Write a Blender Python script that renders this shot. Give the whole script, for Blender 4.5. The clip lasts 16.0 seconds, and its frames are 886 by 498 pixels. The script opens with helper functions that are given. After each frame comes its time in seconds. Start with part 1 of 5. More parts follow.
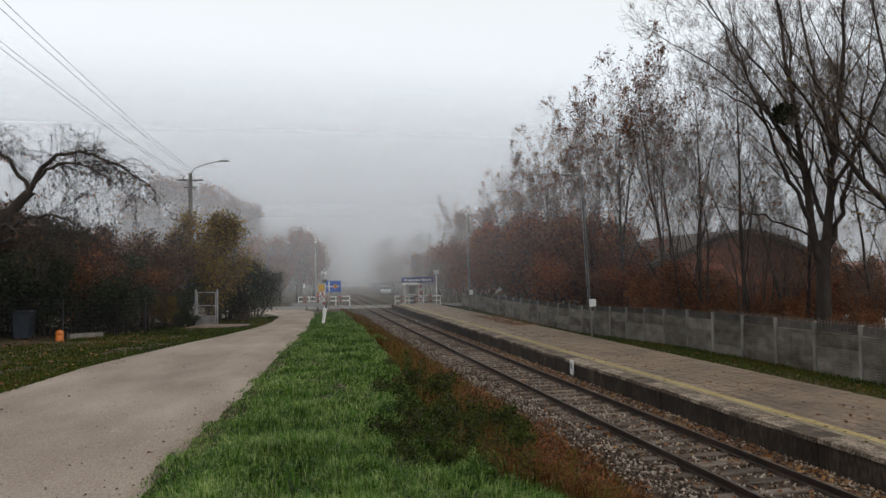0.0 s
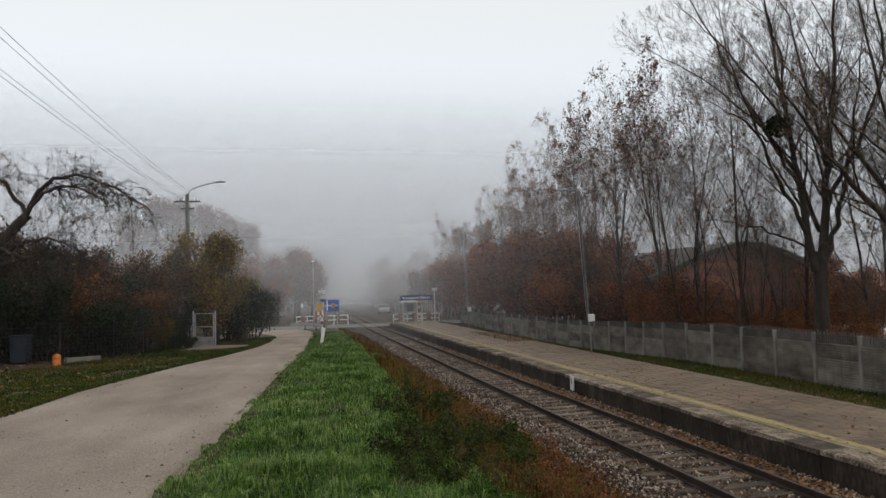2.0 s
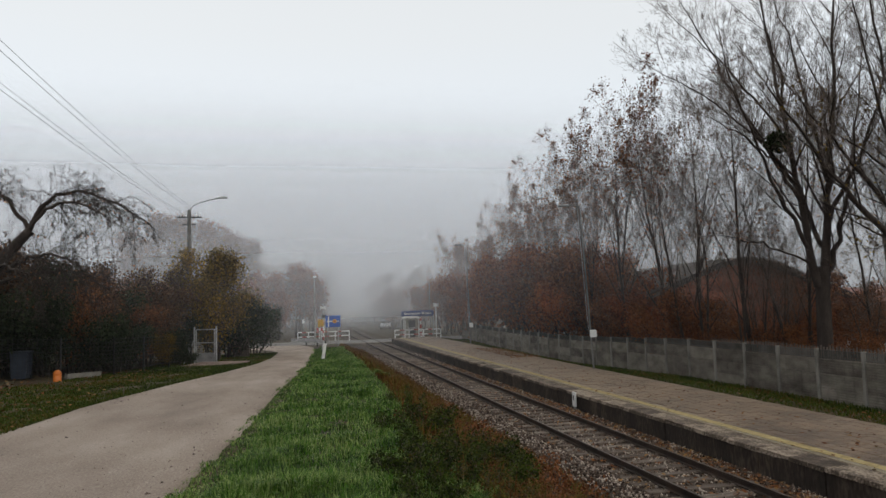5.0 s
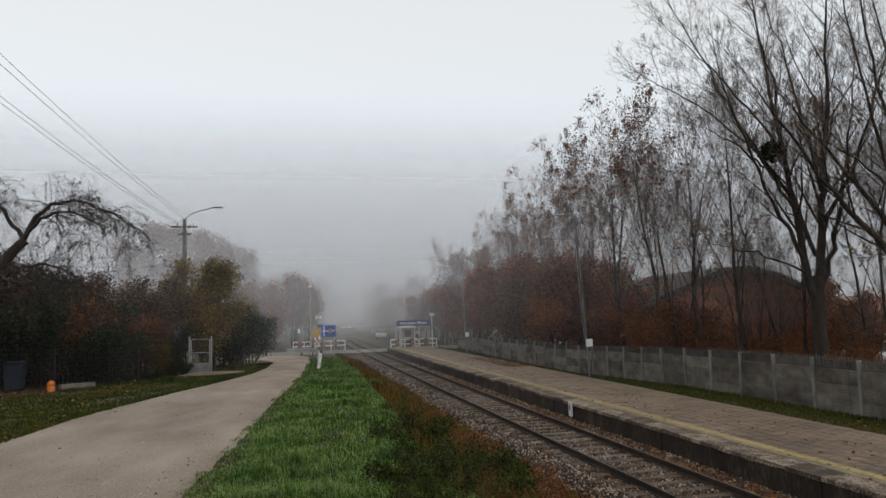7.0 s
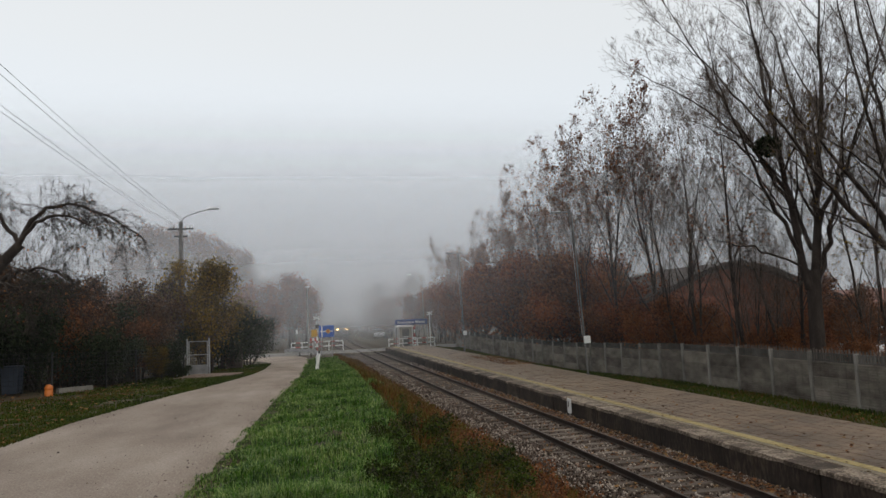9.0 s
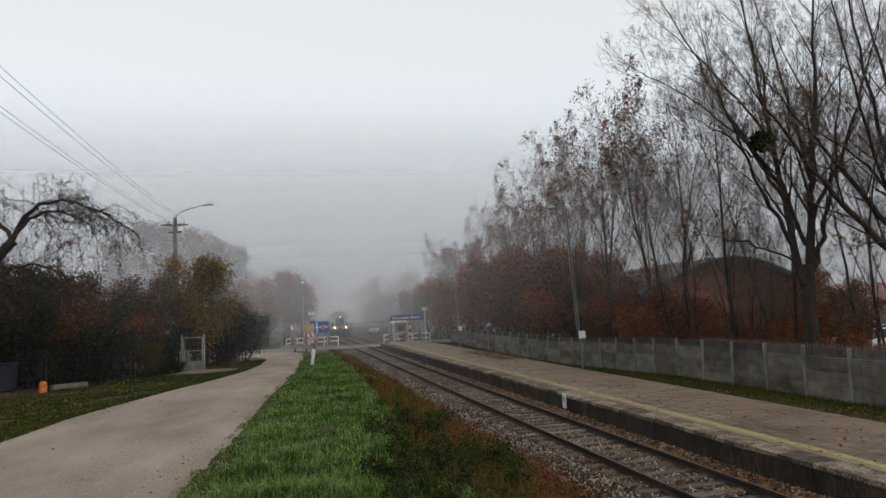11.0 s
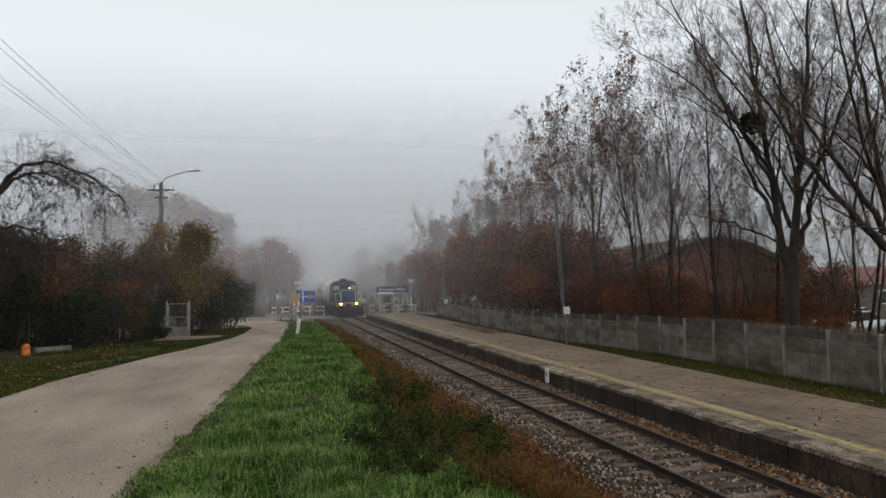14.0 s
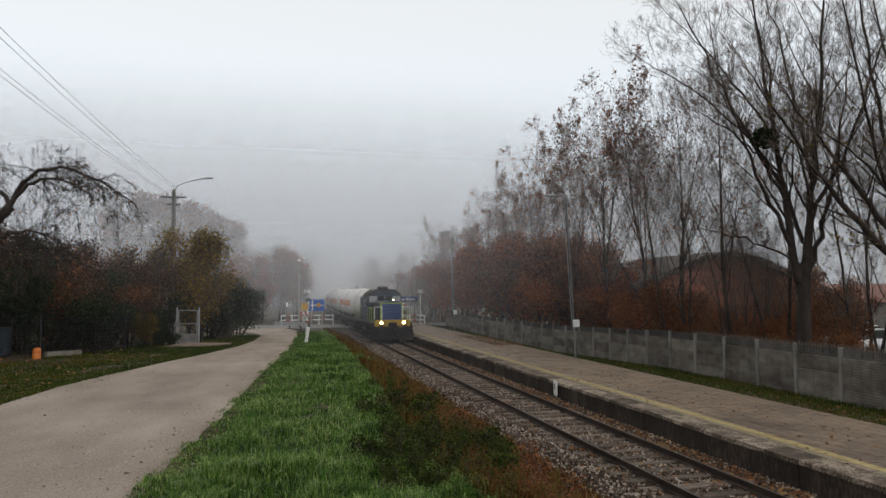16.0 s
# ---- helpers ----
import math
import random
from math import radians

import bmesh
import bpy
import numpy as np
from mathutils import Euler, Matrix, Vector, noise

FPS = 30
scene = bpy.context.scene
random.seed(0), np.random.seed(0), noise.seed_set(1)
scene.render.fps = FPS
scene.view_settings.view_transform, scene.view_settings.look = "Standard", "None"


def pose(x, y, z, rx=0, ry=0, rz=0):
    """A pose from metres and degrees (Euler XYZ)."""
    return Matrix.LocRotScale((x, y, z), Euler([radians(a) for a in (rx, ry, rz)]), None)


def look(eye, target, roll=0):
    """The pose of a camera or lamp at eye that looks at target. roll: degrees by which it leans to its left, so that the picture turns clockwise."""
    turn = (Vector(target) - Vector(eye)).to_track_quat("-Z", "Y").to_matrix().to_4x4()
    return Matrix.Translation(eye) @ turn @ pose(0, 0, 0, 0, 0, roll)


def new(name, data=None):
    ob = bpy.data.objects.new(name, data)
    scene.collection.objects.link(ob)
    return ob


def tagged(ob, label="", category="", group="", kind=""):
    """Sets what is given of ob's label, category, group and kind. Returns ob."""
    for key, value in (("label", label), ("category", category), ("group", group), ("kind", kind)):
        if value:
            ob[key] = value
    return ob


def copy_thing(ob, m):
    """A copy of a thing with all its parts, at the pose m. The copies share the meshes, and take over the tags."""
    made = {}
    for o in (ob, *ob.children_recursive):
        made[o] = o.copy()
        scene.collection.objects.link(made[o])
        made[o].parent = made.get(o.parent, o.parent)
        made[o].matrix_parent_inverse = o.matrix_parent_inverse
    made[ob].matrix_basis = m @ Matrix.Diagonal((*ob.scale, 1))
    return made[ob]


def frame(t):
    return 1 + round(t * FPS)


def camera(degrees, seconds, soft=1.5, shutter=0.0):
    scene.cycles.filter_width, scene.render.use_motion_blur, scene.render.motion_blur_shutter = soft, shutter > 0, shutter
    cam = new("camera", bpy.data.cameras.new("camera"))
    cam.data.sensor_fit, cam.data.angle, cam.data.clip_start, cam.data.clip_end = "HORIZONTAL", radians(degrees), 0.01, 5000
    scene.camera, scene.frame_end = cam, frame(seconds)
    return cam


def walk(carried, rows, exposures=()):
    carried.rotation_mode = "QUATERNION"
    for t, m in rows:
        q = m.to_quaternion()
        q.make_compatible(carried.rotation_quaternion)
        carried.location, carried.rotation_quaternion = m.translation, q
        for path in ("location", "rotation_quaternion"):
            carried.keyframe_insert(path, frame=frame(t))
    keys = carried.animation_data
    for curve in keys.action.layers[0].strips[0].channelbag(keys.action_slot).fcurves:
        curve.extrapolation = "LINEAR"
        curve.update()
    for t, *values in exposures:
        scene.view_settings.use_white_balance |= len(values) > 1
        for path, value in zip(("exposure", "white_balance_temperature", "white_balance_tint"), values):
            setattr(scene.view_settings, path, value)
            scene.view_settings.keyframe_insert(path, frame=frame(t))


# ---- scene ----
EYE = (-8.24, 0.0, 3.76)
cam = camera(64.9, 16.0)
# seconds, yaw, pitch, roll of the hand-held camera, which stays on its spot
TURNS = [
    (0, -12.11, 1.83, 0.76),
    (0.1, -12.12, 1.70, 0.65),
    (0.2, -12.22, 1.90, 0.54),
    (0.3, -11.66, 2.01, 0.43),
    (0.4, -12.65, 1.51, 0.32),
    (0.5, -12.84, 1.85, 0.21),
    (0.6, -13.02, 2.18, 0.44),
    (0.7, -12.69, 2.84, 0.66),
    (0.8, -12.78, 2.80, 0.89),
    (0.9, -12.36, 2.85, 1.11),
    (1, -12.22, 2.53, 1.34),
    (1.5, -12.36, 3.06, 1.43),
    (2, -12.27, 3.24, 1.70),
    (2.5, -12.18, 3.63, 2.02),
    (3, -12.39, 3.93, 1.91),
    (3.5, -12.14, 4.02, 1.88),
    (4, -12.08, 4.12, 1.72),
    (6.5, -12.28, 5.14, 1.82),
    (7, -12.48, 5.29, 1.80),
    (7.5, -12.69, 5.59, 1.97),
    (8, -12.69, 5.44, 2.10),
    (8.5, -12.60, 5.40, 2.27),
    (9, -12.67, 5.18, 2.56),
    (11.5, -13.10, 4.79, 2.70),
    (12, -13.16, 4.80, 2.68),
    (12.5, -13.29, 4.65, 2.33),
    (13, -13.19, 4.53, 2.01),
    (13.1, -13.15, 3.84, 1.83),
    (13.2, -13.26, 2.66, 1.53),
    (13.3, -13.22, 1.98, 1.36),
    (13.4, -13.11, 1.73, 1.30),
    (13.5, -13.20, 1.73, 1.30),
    (13.6, -13.06, 2.02, 1.29),
    (13.7, -13.29, 2.17, 1.28),
    (13.8, -13.76, 2.18, 1.26),
    (13.9, -13.95, 2.47, 1.25),
    (14, -14.18, 2.53, 1.24),
    (14.1, -14.24, 2.42, 1.24),
    (14.2, -14.22, 2.86, 1.24),
    (14.3, -14.09, 2.80, 1.24),
    (14.4, -13.74, 2.97, 1.24),
    (14.5, -13.71, 3.32, 1.24),
    (15, -13.76, 3.27, 1.04),
    (15.5, -14.03, 3.48, 0.79),
    (16, -13.41, 3.42, 0.34),
]
walk(cam, [(t, pose(*EYE, 90 + p, r, y)) for t, y, p, r in TURNS], [(0.0, 0.24), (1.5, 0.18), (3.5, 0.13), (7.0, 0.09), (9.0, 0.09), (12.5, 0.08), (13.5, 0.05), (14.2, 0.14), (16.0, 0.17)])

# ---- world and light: overcast, foggy morning ----
world = bpy.data.worlds.new("overcast")
scene.world = world
world.use_nodes = True
wn, wl = world.node_tree.nodes, world.node_tree.links
wn.clear()
w_out = wn.new("ShaderNodeOutputWorld")
w_bg = wn.new("ShaderNodeBackground")
w_sky = wn.new("ShaderNodeTexSky")
w_sky.sky_type, w_sky.sun_disc = "NISHITA", False
w_sky.sun_elevation, w_sky.sun_rotation = radians(24), radians(150)
w_hue = wn.new("ShaderNodeHueSaturation")
w_hue.inputs["Saturation"].default_value = 0.12
w_hue.inputs["Value"].default_value = 0.02
w_co = wn.new("ShaderNodeTexCoord")
w_sep = wn.new("ShaderNodeSeparateXYZ")
w_ramp = wn.new("ShaderNodeValToRGB")
for i, (p, c) in enumerate(((0.0, (0.36, 0.365, 0.385)), (0.06, (0.53, 0.555, 0.59)), (0.17, (0.63, 0.68, 0.73)), (0.36, (0.68, 0.725, 0.765)), (1.0, (0.69, 0.64, 0.565)))):
    e = w_ramp.color_ramp.elements[i] if i < 2 else w_ramp.color_ramp.elements.new(p)
    e.position, e.color = p, (*c, 1)
w_ramp.color_ramp.interpolation = "B_SPLINE"
w_add = wn.new("ShaderNodeMixRGB")
w_add.blend_type = "ADD"
w_add.inputs[0].default_value = 1.0
wl.new(w_co.outputs["Generated"], w_sep.inputs[0])
wl.new(w_sep.outputs["Z"], w_ramp.inputs[0])
wl.new(w_sky.outputs[0], w_hue.inputs["Color"])
wl.new(w_ramp.outputs[0], w_add.inputs[1])
wl.new(w_hue.outputs[0], w_add.inputs[2])
wl.new(w_add.outputs[0], w_bg.inputs["Color"])
wl.new(w_bg.outputs[0], w_out.inputs[0])
w_bg.inputs["Strength"].default_value = 1.0
sun_data = bpy.data.lights.new("sun", "SUN")
sun_data.energy, sun_data.angle, sun_data.color = 0.48, radians(25), (1.0, 0.88, 0.7)
sun = new("sun", sun_data)
sun.matrix_world = look((0, 0, 50), (-18, 30, 20))
scene.cycles.transparent_max_bounces = 24


# ---- materials ----
def material(name, stops, rough=0.8, metal=0.0, scale=3.0, fine=40.0, bump=0.15, stretch=(1, 1, 1), island=0.0, piece=0.0, emit=0.0, thin=0.0, space="Position", grain=0.45, gloss=0.5):
    """A grained material. stops: colours from the darkest to the lightest; scale, fine: the two noises per metre;
    island, piece: how far each loose island or each object varies."""
    m = bpy.data.materials.new(name)
    m.use_nodes = True
    n, l = m.node_tree.nodes, m.node_tree.links
    b = n["Principled BSDF"]
    b.inputs["Roughness"].default_value, b.inputs["Metallic"].default_value = rough, metal
    b.inputs["Specular IOR Level"].default_value = gloss
    if space == "Position":
        co = n.new("ShaderNodeNewGeometry").outputs["Position"]
    else:
        co = n.new("ShaderNodeTexCoord").outputs["Object"]
    mp = n.new("ShaderNodeMapping")
    mp.inputs["Scale"].default_value = stretch
    l.new(co, mp.inputs[0])
    big, small = n.new("ShaderNodeTexNoise"), n.new("ShaderNodeTexNoise")
    big.inputs["Scale"].default_value, small.inputs["Scale"].default_value = scale, fine
    big.inputs["Detail"].default_value, small.inputs["Detail"].default_value = 5, 3
    for k in (big, small):
        l.new(mp.outputs[0], k.inputs["Vector"])
    mix = n.new("ShaderNodeMath")
    mix.operation = "MULTIPLY_ADD"
    l.new(small.outputs[0], mix.inputs[0])
    mix.inputs[1].default_value = grain
    sub = n.new("ShaderNodeMath")
    sub.operation = "MULTIPLY_ADD"
    l.new(big.outputs[0], sub.inputs[0])
    sub.inputs[1].default_value, sub.inputs[2].default_value = 1.1, -0.05 - 0.5 * grain
    l.new(sub.outputs[0], mix.inputs[2])
    last = mix.outputs[0]
    for amount, node, out in ((island, "ShaderNodeNewGeometry", "Random Per Island"), (piece, "ShaderNodeObjectInfo", "Random")):
        if amount:
            r, a = n.new(node), n.new("ShaderNodeMath")
            a.operation = "MULTIPLY_ADD"
            l.new(r.outputs[out], a.inputs[0])
            a.inputs[1].default_value = amount
            s = n.new("ShaderNodeMath")
            s.operation = "SUBTRACT"
            l.new(last, s.inputs[0])
            s.inputs[1].default_value = amount / 2
            l.new(s.outputs[0], a.inputs[2])
            last = a.outputs[0]
    ramp = n.new("ShaderNodeValToRGB")
    els = ramp.color_ramp.elements
    for i, c in enumerate(stops):
        p = 0.2 + 0.6 * i / max(1, len(stops) - 1)
        e = els[i] if i < 2 else els.new(p)
        e.position, e.color = p, (*c, 1)
    l.new(last, ramp.inputs[0])
    l.new(ramp.outputs[0], b.inputs["Base Color"])
    if bump:
        bp = n.new("ShaderNodeBump")
        bp.inputs["Strength"].default_value, bp.inputs["Distance"].default_value = bump, 0.03
        l.new(small.outputs[0], bp.inputs["Height"])
        l.new(bp.outputs[0], b.inputs["Normal"])
    if emit:
        b.inputs["Emission Color"].default_value = (*stops[-1], 1)
        b.inputs["Emission Strength"].default_value = emit
    if thin:
        tr = n.new("ShaderNodeBsdfTranslucent")
        l.new(ramp.outputs[0], tr.inputs[0])
        mx = n.new("ShaderNodeMixShader")
        mx.inputs[0].default_value = thin
        l.new(b.outputs[0], mx.inputs[1])
        l.new(tr.outputs[0], mx.inputs[2])
        l.new(mx.outputs[0], n["Material Output"].inputs[0])
    return m


M_SOIL = material("soil_grass", [(0.015, 0.012, 0.004), (0.03, 0.026, 0.006), (0.052, 0.028, 0.01), (0.03, 0.038, 0.007)], 0.95, scale=0.9, fine=18, bump=0.8)
M_ROAD = material("gravel_road", [(0.165, 0.127, 0.102), (0.25, 0.202, 0.167), (0.345, 0.29, 0.248)], 0.9, scale=0.8, fine=45, bump=0.8, stretch=(1.1, 0.4, 1), grain=0.9)
M_ASPHALT = material("asphalt", [(0.09, 0.088, 0.085), (0.15, 0.146, 0.14), (0.2, 0.194, 0.184)], 0.85, scale=0.5, fine=30, bump=0.3)
M_BALLAST = material("ballast_bed", [(0.022, 0.014, 0.01), (0.05, 0.033, 0.024), (0.08, 0.06, 0.048)], 0.95, scale=2.5, fine=22, bump=1.0)
M_STONE = material("ballast_stone", [(0.02, 0.011, 0.007), (0.07, 0.042, 0.029), (0.13, 0.096, 0.074), (0.36, 0.31, 0.265)], 0.9, scale=1.2, fine=30, island=0.9)
M_RAIL = material("rusty_rail", [(0.012, 0.007, 0.005), (0.028, 0.016, 0.011), (0.05, 0.028, 0.018)], 0.8, metal=0.1, scale=2, fine=40)
M_RAILTOP = material("worn_rail_head", [(0.045, 0.034, 0.028), (0.085, 0.07, 0.06)], 0.6, metal=0.4, scale=2, fine=40)
M_SLEEPER = material("weathered_sleeper", [(0.04, 0.029, 0.022), (0.09, 0.07, 0.056), (0.17, 0.14, 0.118)], 0.9, scale=3, fine=30, stretch=(0.3, 2, 1), piece=0.4)
M_WALL = material("dark_streaked_concrete", [(0.008, 0.005, 0.003), (0.022, 0.014, 0.009), (0.07, 0.05, 0.036)], 0.95, scale=1.4, fine=14, bump=0.6, stretch=(1, 1, 0.35), grain=0.9)
M_EDGE = material("edge_concrete", [(0.03, 0.02, 0.013), (0.085, 0.062, 0.044), (0.27, 0.22, 0.17)], 0.9, scale=2.5, fine=20, piece=0.4, grain=1.2)
M_PAVE = material("paving_concrete", [(0.066, 0.041, 0.024), (0.125, 0.084, 0.052), (0.19, 0.133, 0.085)], 0.55, scale=0.5, fine=25, piece=0.28, island=0.25, grain=0.9, gloss=0.75)
M_YELLOW = material("yellow_line", [(0.13, 0.095, 0.045), (0.3, 0.235, 0.095), (0.38, 0.32, 0.16)], 0.8, scale=6, fine=30)
M_PALELINE = material("faded_line", [(0.12, 0.095, 0.06), (0.2, 0.17, 0.12), (0.27, 0.24, 0.18)], 0.85, scale=5, fine=30, grain=0.9)
M_FENCE = material("grey_concrete", [(0.06, 0.05, 0.04), (0.142, 0.125, 0.102), (0.24, 0.215, 0.182)], 0.92, scale=1.3, fine=22, piece=0.35, stretch=(1, 1, 2))
M_TOPPANEL = material("dark_grey_concrete", [(0.03, 0.028, 0.024), (0.06, 0.056, 0.05), (0.1, 0.095, 0.085)], 0.95, scale=1.3, fine=22, piece=0.3)
M_POST = material("post_concrete", [(0.11, 0.102, 0.088), (0.19, 0.178, 0.157), (0.26, 0.245, 0.22)], 0.92, scale=1.3, fine=22, piece=0.3)
M_BARK = material("dark_bark", [(0.012, 0.008, 0.006), (0.028, 0.02, 0.016), (0.055, 0.042, 0.034)], 0.95, scale=4, fine=30, stretch=(1, 1, 0.3), bump=0.6)
M_TWIG = material("brown_twig", [(0.07, 0.052, 0.043), (0.15, 0.12, 0.1)], 0.95, scale=4, fine=30)
M_RUST = material("russet_leaf", [(0.095, 0.025, 0.011), (0.19, 0.056, 0.022), (0.28, 0.1, 0.037)], 0.8, scale=0.4, fine=9, island=0.7, thin=0.3, bump=0, gloss=0.2)
M_BROWN = material("brown_leaf", [(0.065, 0.024, 0.011), (0.145, 0.056, 0.024), (0.23, 0.096, 0.039)], 0.8, scale=0.4, fine=9, island=0.7, thin=0.3, bump=0, gloss=0.2)
M_DULL = material("dull_brown_leaf", [(0.03, 0.016, 0.009), (0.075, 0.038, 0.02), (0.13, 0.068, 0.032)], 0.8, scale=0.4, fine=9, island=0.7, thin=0.25, bump=0, gloss=0.2)
M_OCHRE = material("ochre_leaf", [(0.055, 0.038, 0.008), (0.13, 0.086, 0.014), (0.24, 0.145, 0.023)], 0.8, scale=0.4, fine=9, island=0.7, thin=0.3, bump=0, gloss=0.2)
M_HEDGE = material("evergreen_leaf", [(0.009, 0.014, 0.007), (0.02, 0.03, 0.013), (0.034, 0.046, 0.018)], 0.8, scale=0.6, fine=9, island=0.6, thin=0.15, bump=0, gloss=0.2)
M_GREEN = material("green_leaf", [(0.008, 0.014, 0.002), (0.024, 0.038, 0.004), (0.065, 0.09, 0.011)], 0.75, scale=0.6, fine=9, island=0.7, thin=0.25, bump=0, gloss=0.2)
M_GRASS = material("grass_blade", [(0.007, 0.026, 0.001), (0.029, 0.1, 0.002), (0.066, 0.175, 0.004), (0.27, 0.35, 0.11)], 0.5, scale=1.1, fine=6, island=0.75, thin=0.3, bump=0, gloss=0.3)
M_DRY = material("dry_grass_blade", [(0.045, 0.014, 0.004), (0.11, 0.04, 0.009), (0.14, 0.075, 0.016), (0.075, 0.085, 0.012)], 0.85, scale=0.6, fine=6, island=0.7, thin=0.3, bump=0, gloss=0.25)
M_WHITE = material("white_paint", [(0.5, 0.5, 0.49), (0.68, 0.68, 0.67), (0.78, 0.78, 0.77)], 0.55, scale=3, fine=30)
M_RED = material("red_paint", [(0.28, 0.03, 0.025), (0.42, 0.05, 0.04)], 0.55, scale=3, fine=30)
M_STEEL = material("galvanised_steel", [(0.2, 0.205, 0.21), (0.32, 0.325, 0.33), (0.42, 0.42, 0.42)], 0.5, metal=0.6, scale=3, fine=30)
M_POLE = material("grey_pole", [(0.07, 0.068, 0.065), (0.13, 0.127, 0.12), (0.19, 0.185, 0.178)], 0.8, scale=2, fine=20)
M_PALE = material("pale_concrete", [(0.24, 0.235, 0.225), (0.36, 0.355, 0.345)], 0.85, scale=2, fine=20)
M_DARK = material("dark_metal", [(0.012, 0.012, 0.013), (0.03, 0.03, 0.032)], 0.6, metal=0.3, scale=3, fine=30)
M_BLUE = material("blue_sign_face", [(0.01, 0.06, 0.3), (0.015, 0.09, 0.42)], 0.5, scale=2, fine=20, bump=0)
M_NAVY = material("navy_sign_face", [(0.012, 0.03, 0.13), (0.018, 0.045, 0.19)], 0.5, scale=2, fine=20, bump=0)
M_SIGNY = material("yellow_sign_face", [(0.42, 0.23, 0.015), (0.55, 0.32, 0.025)], 0.5, scale=2, fine=20, bump=0)
M_ORANGE = material("orange_plastic", [(0.4, 0.1, 0.01), (0.56, 0.16, 0.018)], 0.5, scale=4, fine=30)
M_BIN = material("blue_grey_plastic", [(0.012, 0.018, 0.03), (0.026, 0.036, 0.055)], 0.5, scale=4, fine=30)
M_ROOF = material("dark_roofing", [(0.025, 0.02, 0.018), (0.05, 0.04, 0.036)], 0.9, scale=1, fine=15)
M_ROOFRED = material("red_roof_tile", [(0.11, 0.04, 0.028), (0.17, 0.065, 0.042)], 0.85, scale=1, fine=15)
M_PLASTER = material("pale_plaster", [(0.26, 0.245, 0.22), (0.36, 0.345, 0.315)], 0.9, scale=1, fine=15)
M_DIM = material("grey_render", [(0.08, 0.075, 0.068), (0.13, 0.122, 0.11)], 0.9, scale=1, fine=15)
M_GLASS = material("dark_glass", [(0.02, 0.024, 0.027), (0.035, 0.04, 0.044)], 0.08, scale=1, fine=5, bump=0)
# sky seen in the cab glass is put into this pale base colour
M_PANE = material("sky_toned_window_glass", [(0.2, 0.22, 0.24), (0.3, 0.32, 0.34)], 0.12, scale=1, fine=5, bump=0, space="Object")
M_CAR = material("silver_car_paint", [(0.4, 0.41, 0.42), (0.55, 0.56, 0.57)], 0.3, metal=0.4, scale=1, fine=10, bump=0)
M_TYRE = material("black_rubber", [(0.012, 0.012, 0.012), (0.025, 0.025, 0.025)], 0.85, scale=4, fine=30)
M_LOCO = material("blue_loco_paint", [(0.015, 0.04, 0.14), (0.025, 0.065, 0.21)], 0.45, scale=1.5, fine=15, space="Object")
M_LOCOD = material("dark_blue_loco_paint", [(0.008, 0.016, 0.028), (0.02, 0.034, 0.056)], 0.5, scale=1.5, fine=15, space="Object")
M_LOCOY = material("yellow_loco_paint", [(0.25, 0.15, 0.012), (0.4, 0.26, 0.02)], 0.5, scale=2, fine=20, space="Object")
M_LOCOG = material("lime_loco_paint", [(0.2, 0.28, 0.05), (0.3, 0.4, 0.09)], 0.5, scale=2, fine=20, space="Object")
M_GRIME = material("grimy_running_gear", [(0.012, 0.01, 0.009), (0.03, 0.025, 0.022), (0.05, 0.04, 0.034)], 0.85, scale=2, fine=20, space="Object")
M_TANK = material("white_tank_paint", [(0.36, 0.34, 0.33), (0.55, 0.54, 0.53), (0.66, 0.66, 0.65)], 0.6, scale=0.7, fine=9, space="Object", stretch=(1, 1, 0.4))
M_TANKO = material("orange_tank_band", [(0.42, 0.2, 0.12), (0.5, 0.26, 0.17)], 0.6, scale=0.7, fine=9, space="Object")
M_LAMP = material("lit_headlamp", [(1.0, 0.5, 0.16), (1.0, 0.58, 0.22)], 0.3, bump=0, emit=16.0)
M_LAMPT = material("lit_top_lamp", [(1.0, 0.9, 0.75), (1.0, 0.92, 0.8)], 0.3, bump=0, emit=3.0)


